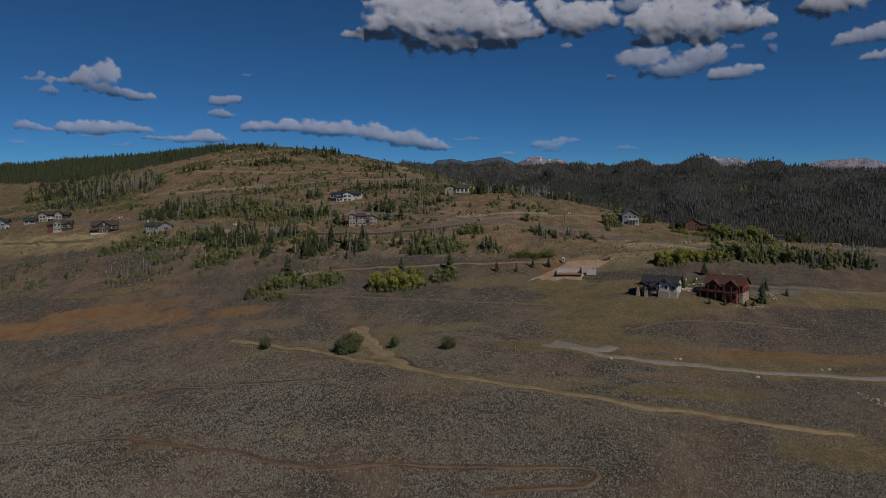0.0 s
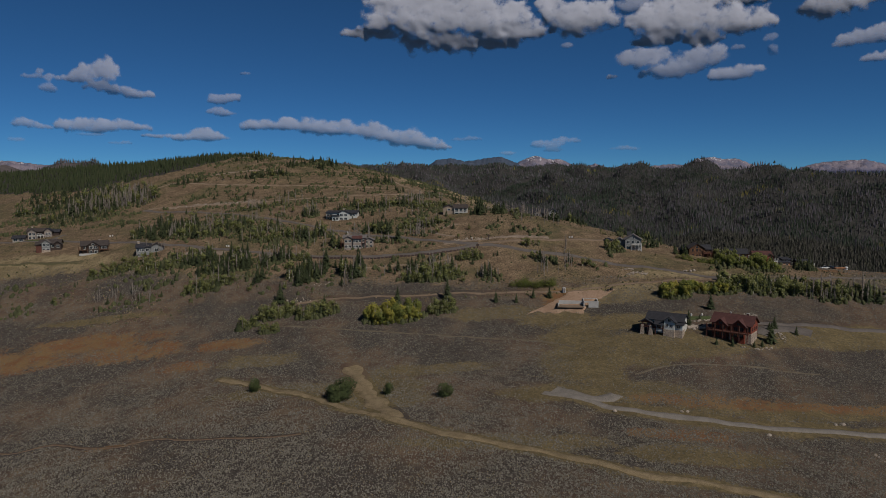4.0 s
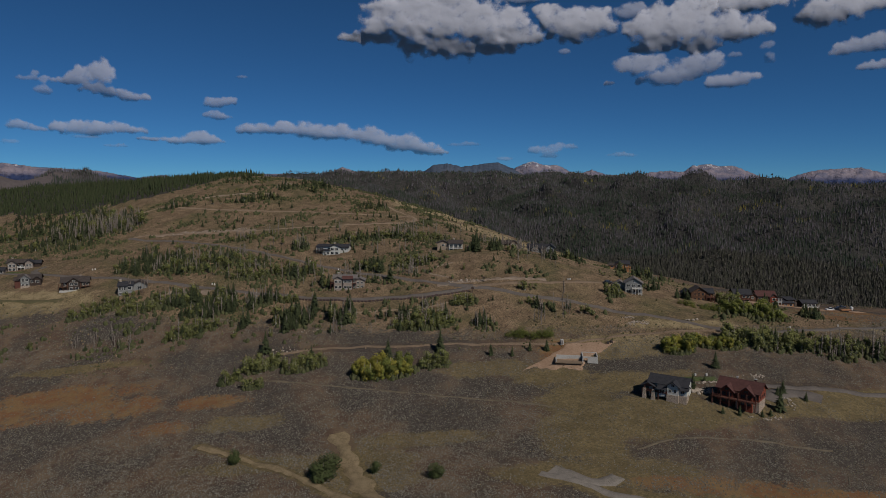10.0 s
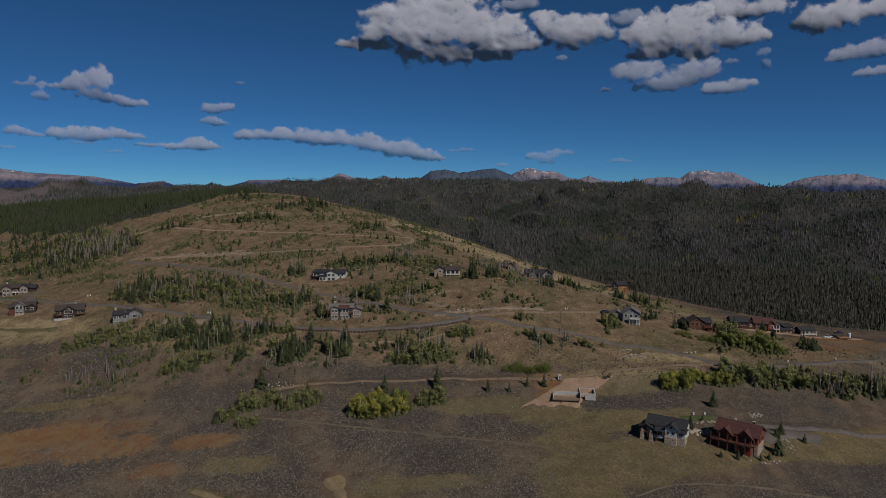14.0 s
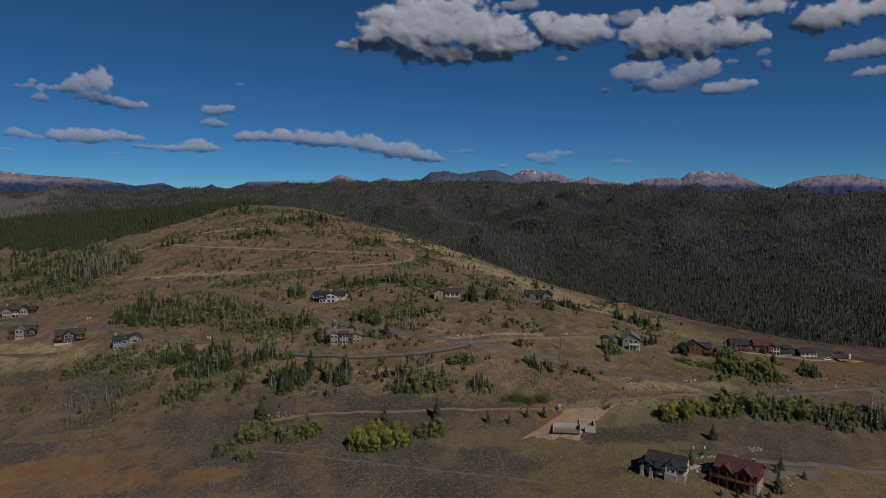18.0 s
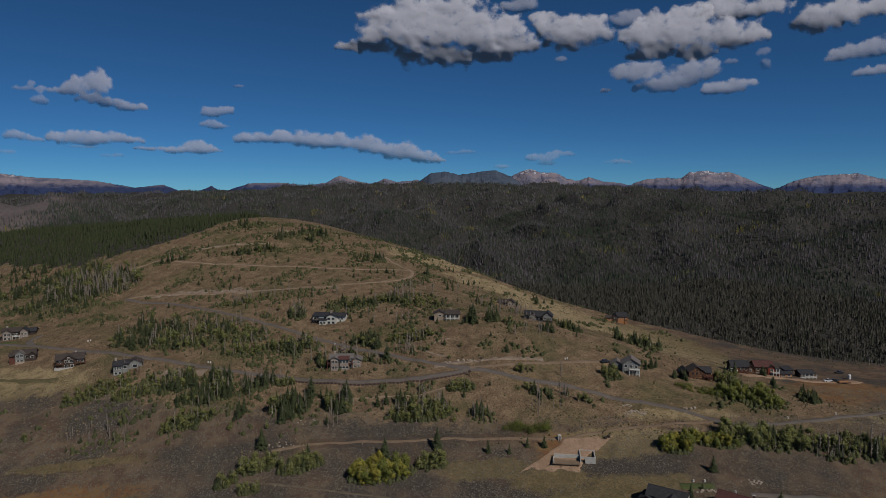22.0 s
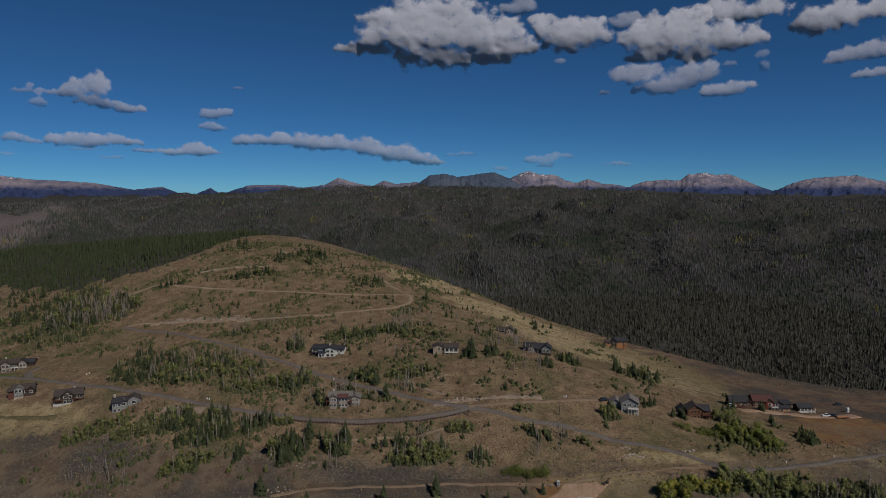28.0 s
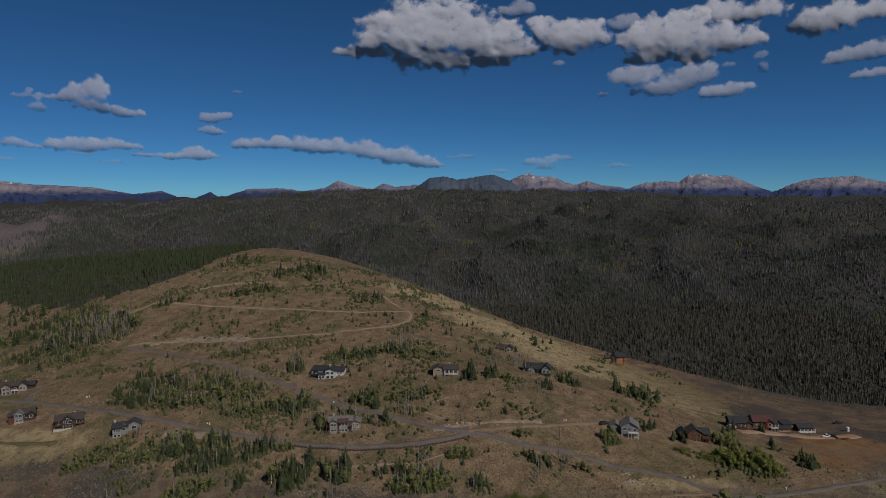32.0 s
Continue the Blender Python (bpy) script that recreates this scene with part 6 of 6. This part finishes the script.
stones(91, 243.5, 4.6, 2.2, 46, 0.6, 1.5, "pale granite boulder in a retaining bank between houses", "retaining boulders")
stones(96, 250.5, 5.5, 1.0, 22, 0.5, 1.1, "pale granite boulder edging a lawn behind the houses", "lawn edge boulders")
stones(116, 255.5, 4.5, 1.4, 20, 0.5, 1.2, "pale rubble stone in a pile by the drive", "rubble pile")
stones(86.5, 301.5, 5.0, 2.2, 60, 0.4, 1.1, "tan rubble stone heaped below the lane", "rubble heap")
stones(84, 307, 3.0, 1.0, 8, 0.6, 1.2, "tan rubble stone beside the lane", "lane stones")
stones(110, 305, 4.0, 1.0, 6, 0.8, 1.6, "pale slab of rock on the slope", "slope rocks")
stones(-66, 292, 6.0, 2.0, 14, 0.5, 1.1, "small pale rock on the lower slope", "lower slope rocks")
stones(-58, 305, 4.0, 2.0, 10, 0.5, 1.0, "small pale rock between the trees", "lower slope rocks")
stones(10, 340, 9.0, 1.3, 22, 0.5, 1.3, "pale rock on the cut bank above the junction", "cut bank rocks")
stones(-160, 464, 26, 3.0, 40, 0.5, 1.3, "pale rock on the road cut high on the hill", "road cut rocks")
stones(118.5, 238, 2.0, 5.0, 16, 0.5, 1.0, "grey boulder edging the driveway", "drive edge boulders")
stones(107, 228, 6.0, 1.2, 14, 0.5, 1.0, "grey stone at the foot of the red house", "foot stones")
stones(108.0, 162, 1.6, 5.0, 16, 0.4, 0.9, "white stone in a small heap on the meadow", "white stone heap")
for x, y in ((66.4, 186.8), (67.9, 187.2), (106.9, 182.1), (109.1, 183.0), (84.5, 173.5), (47.3, 186.5)):
    stones(x, y, 0.2, 0.2, 1, 0.9, 1.3, "lone pale boulder beside the gravel road", "roadside boulders")

PALE_CUT = mottled("pale_cut_bank", (0.135, 0.1, 0.075), (0.24, 0.19, 0.148), 2.5, 0.95, 0.2)
strip("road_cut_bank", [(-200, 463.5), (-184.8, 466.8), (-165.3, 467), (-143.7, 462.5), (-124, 457.5)], 7.0, PALE_CUT, "bare pale road cut on the hill", lift=0.02, ragged=0.8, category="bank")
strip("cut_bank", [(-2, 338.6), (10, 339.5), (24, 340.5), (40, 340.5), (52, 341)], 2.8, PALE_CUT, "bare pale cut bank above the road junction", lift=0.02, ragged=0.8, category="bank")
strip("terrace_scar", [(-198.8, 546.2), (-175.2, 556.0), (-138.5, 559.6)], 3.0, PALE_CUT, "pale terrace scar near the hilltop", ragged=0.5, category="bank")
strip("hilltop_scar", [(-141, 599), (-134, 594), (-125, 590)], 3.5, PALE_CUT, "pale bare patch on the hilltop", ragged=0.5, category="bank")
strip("trail_upper", [(4, 345), (-6, 352), (-4, 358), (6, 362)], 1.0, PALE_CUT, "winding pale trail above the junction", ragged=0.4, category="trail")
strip("house_yard", [(-140, 352), (-128, 350), (-118, 348)], 6.0, PALE_CUT, "bare dirt yard beside the blue-grey house", ragged=0.3, category="yard")
strip("site_yard", [(160, 363), (180, 367), (205, 367.5), (232, 376)], 7.0, PINK_DIRT, "reddish bare dirt yard before the houses", ragged=0.3, category="yard")
strip("house_drive", [(-236, 396), (-243, 404), (-240, 411)], 4.0, ASPHALT, "dark asphalt driveway of the white house", ragged=0.04, category="driveway")
strip("garage_court", [(113, 238), (118, 243), (126, 243.5), (132, 240)], 6.0, ASPHALT, "dark gravel court beside the red house", ragged=0.15, category="driveway")
LAWN = mottled("green_lawn", (0.045, 0.06, 0.02), (0.065, 0.08, 0.03), 3, 0.95, 0.05)
strip("lawn", [(89, 254.5), (95, 254), (101, 253.5)], 3.6, LAWN, "small green lawn behind the houses", ragged=0.1, category="lawn")
strip("meadow_west", [(-250, 357), (-227.1, 355.3), (-211.5, 353.8), (-195.8, 351.9)], 3.0, mottled("meadow_green", (0.066, 0.06, 0.03), (0.1, 0.084, 0.044), 4, 0.95, 0.1), "dull green meadow strip below the western houses", ragged=0.8, category="meadow")
strip("lawn_west", [(-266, 402), (-258, 404), (-250, 405)], 3.0, LAWN, "green lawn before the white house", ragged=0.1, category="lawn")


def building_site():
    """Bare pad with the concrete basement of a house."""
    pad = []
    xs, ys = np.meshgrid(np.linspace(-1, 1, 30), np.linspace(-1, 1, 24))
    wob = 1 + 0.12 * waves(xs * 10, ys * 10, 9, 77, 3)
    X = 53.5 + 11.5 * ys + xs * (10.0 - 0.8 * ys) * wob
    Y = 278.5 + ys * 9.8 * wob - 0.6 * xs
    edge = np.clip((1 - np.maximum(np.abs(xs), np.abs(ys))) * 8, 0, 1)
    Z = height(X, Y) + 0.25 * edge - 0.3 * (1 - edge)
    i = np.arange(X.size).reshape(X.shape)
    f = np.stack([i[:-1, :-1], i[:-1, 1:], i[1:, 1:], i[1:, :-1]], -1).reshape(-1, 4)
    ob = link_mesh("site_pad", np.stack([X, Y, Z], -1).reshape(-1, 3), f, PINK_DIRT)
    tagged(ob, "bare pinkish dirt building pad", "dirt pad", kind="structure")
    site = tagged(new("house_foundation"), "pale concrete basement walls of an unbuilt house", "foundation")
    site.matrix_basis = pose(53.2, 274.5, ground_z(53.2, 274.5) - 0.1, 0, 0, -8)
    box("floor_slab", (-7.5, -4.5, -0.1), (3.2, 1.0, 0.22), DULL_DIRT, site, "earth-covered floor slab")
    box("wall", (-6.8, 0.7, 0.3), (3.2, 1.1, 1.9), CONCRETE, site)
    box("wall", (-7.2, -4.3, 0.3), (-6.81, 1.1, 0.9), CONCRETE, site)
    box("wall", (3.21, -2.0, -0.3), (3.6, 5.5, 2.3), CONCRETE, site)
    box("wall", (5.2, -2.0, -0.3), (9.2, -1.6, 2.3), CONCRETE, site)
    box("wall", (3.61, -2.0, 1.7), (5.19, -1.6, 2.3), CONCRETE, site)
    box("wall", (8.8, -1.59, -0.3), (9.2, 5.5, 2.3), CONCRETE, site)
    box("wall", (3.61, 5.1, -0.3), (8.79, 5.5, 2.3), CONCRETE, site)
    box("beam", (-7.6, -4.9, 0.36), (-7.3, 1.2, 0.66), DARK_WOOD, site)
    toilet = tagged(new("portable_toilet"), "white portable toilet on a building site", "toilet")
    toilet.matrix_basis = pose(50.5, 286.5, ground_z(50.5, 286.5) + 0.1, 0, 0, 10)
    box("body", (-0.6, -0.6, 0), (0.6, 0.6, 2.1), TRIM, toilet)
    box("roof", (-0.66, -0.66, 2.11), (0.66, 0.66, 2.3), CONCRETE, toilet, "", 0.15)
    box("door", (-0.45, -0.64, 0.1), (0.45, -0.602, 1.95), ROOF_GREY, toilet)
    for x, y in ((69.5, 286), (71, 286.6)):
        pile = tagged(new("material_pallet"), "dark pallet of building material on bare dirt", "pallet", "pallets")
        pile.matrix_basis = pose(x, y, ground_z(x, y) + 0.15, 0, 0, x * 9)
        box("pallet", (-0.7, -0.5, 0), (0.7, 0.5, 0.15), DARK_WOOD, pile)
        box("load", (-0.6, -0.45, 0.151), (0.6, 0.45, 0.9), ROOF_BROWN, pile, "", 0.05)


building_site()

# guard wall of dark stone blocks along the outer edge of the lane
guard = tagged(new("guard_wall"), "low dark timber and stone guard wall along the lane", "guard wall", kind="structure")
GUARD = mottled("dark_guard_block", (0.05, 0.035, 0.035), (0.085, 0.06, 0.055), 0.8, 0.9, 0.02)
gp = curve_through([(-76, 338.6), (-59, 333.6), (-33.7, 329.6), (-9.0, 328.2), (5, 329.6), (14.5, 331.6)], 0.5)
gl = np.concatenate([[0], np.cumsum(np.linalg.norm(np.diff(gp, axis=0), axis=1))])
for k, s in enumerate(np.arange(1, gl[-1], 1.9)):
    x, y = np.interp(s, gl, gp[:, 0]), np.interp(s, gl, gp[:, 1])
    x2, y2 = np.interp(s + 0.5, gl, gp[:, 0]), np.interp(s + 0.5, gl, gp[:, 1])
    b = box("block", (-0.7, -0.25, -0.5), (0.7, 0.25, 0.75), GUARD, guard)
    b.matrix_basis = pose(x, y, ground_z(x, y), 0, 0, math.degrees(math.atan2(y2 - y, x2 - x)))


def vehicle(label, x, y, yaw, paint, length=4.6, bed=False):
    car = tagged(new("pickup_truck" if bed else "car"), label, "truck" if bed else "car")
    car.matrix_basis = pose(x, y, ground_z(x, y) + 0.15, 0, 0, yaw)
    half = length / 2
    box("body", (-half, -0.9, 0.35), (half, 0.9, 0.95), paint, car, "", 0.04)
    c0, c1 = (-0.9, 1.0) if bed else (-1.5, 1.1)
    cabin = box("cabin", (c0, -0.85, 0.951), (c1, 0.85, 1.55), GLASS, car, "dark glazed cabin", 0.28)
    box("roof", (c0 + 0.3, -0.56, 1.552), (c1 - 0.3, 0.56, 1.6), paint, cabin)
    for wx in (-half * 0.62, half * 0.62):
        for wy in (-0.86, 0.86):
            v, f = lathe([(0.0, -0.12), (0.33, -0.12), (0.36, 0.0), (0.33, 0.12), (0.0, 0.12)], 12, np.random.RandomState(1))
            w = poly("wheel", [(p[0], p[2], p[1]) for p in v], [tuple(int(i) for i in q) for q in f], TYRE, car)
            w.location = (wx, wy, 0.36)
    return car


TYRE = mat("black_tyre", (0.02, 0.02, 0.02), 0.9)
WHITE_PAINT = mat("white_car_paint", (0.5, 0.5, 0.5), 0.35, 0, 0.5)
DARK_PAINT = mat("dark_car_paint", (0.025, 0.025, 0.03), 0.3, 0, 0.5)
vehicle("white pickup truck parked on bare dirt", 211, 369.5, 12, WHITE_PAINT, 5.4, True)
vehicle("dark car parked beside the grey house", 83, 342.5, 20, DARK_PAINT)
vehicle("white car parked before the timber house", 158, 366.5, -30, WHITE_PAINT)
vehicle("dark car parked on the dirt yard", 214.5, 369.2, -40, DARK_PAINT)
vehicle("dark pickup truck parked near the field", 236.9, 401.5, 10, DARK_PAINT, 5.2, True)
trailer = tagged(new("flat_trailer"), "grey flat trailer with boards on bare dirt", "trailer")
trailer.matrix_basis = pose(218, 367, ground_z(218, 367) + 0.1, 0, 0, 5)
box("bed", (-3.5, -1.1, 0.6), (3.5, 1.1, 0.85), DARK_WOOD, trailer)
box("load", (-3.0, -0.8, 0.851), (2.6, 0.8, 1.3), ORANGE_WALL, trailer)
box("axle", (-0.9, -1.15, 0.0), (0.9, 1.15, 0.59), TYRE, trailer, "", 0.1)
tank = tagged(new("water_tank"), "white upright water tank on bare dirt", "tank")
tank.matrix_basis = pose(233.5, 386.7, ground_z(233.5, 386.7), 0, 0, 0)
tv, tf = lathe([(0.0, 0.0), (0.9, 0.0), (0.9, 2.3), (0.5, 2.7), (0.0, 2.75)], 16, np.random.RandomState(2))
poly("shell", tv, [tuple(int(i) for i in q) for q in tf], WHITE_PAINT, tank)
tv, tf = lathe([(0.0, 2.7), (0.25, 2.7), (0.25, 2.9), (0.0, 2.9)], 10, np.random.RandomState(2))
poly("lid", tv, [tuple(int(i) for i in q) for q in tf], ROOF_GREY, tank)

# utility boxes and marker posts along the roads
for x, y in ((-202.6, 394), (-201.4, 394.6), (-94.3, 359.5), (-93.0, 359), (-56.1, 370.6), (-120, 357.5), (-118.6, 357), (63, 342), (64.2, 342.2), (150, 296.5), (175, 303.5), (98.5, 256.2), (94.5, 256.6)):
    post = tagged(new("utility_box"), "small pale utility box beside the road", "utility box", "utility boxes")
    post.matrix_basis = pose(x, y, ground_z(x, y) - 0.1, 0, 0, x * 13 % 60)
    box("cabinet", (-0.3, -0.25, 0), (0.3, 0.25, 0.95), TRIM, post, "", 0.02)
    box("plinth", (-0.4, -0.35, -0.2), (0.4, 0.35, -0.005), CONCRETE, post)
for x, y, h in ((119.3, 290.6, 4.2), (15.0, 329.2, 3.6), (21.0, 338.5, 3.0)):
    pole = tagged(new("sign_post"), "dark wooden post with a small sign board", "sign post", "sign posts")
    pole.matrix_basis = pose(x, y, ground_z(x, y) - 0.2, 0, 0, 8)
    box("post", (-0.12, -0.12, 0), (0.12, 0.12, h), DARK_WOOD, pole)
    box("board", (-0.7, -0.18, h * 0.62), (0.7, -0.125, h * 0.9), DARK_WOOD, pole)
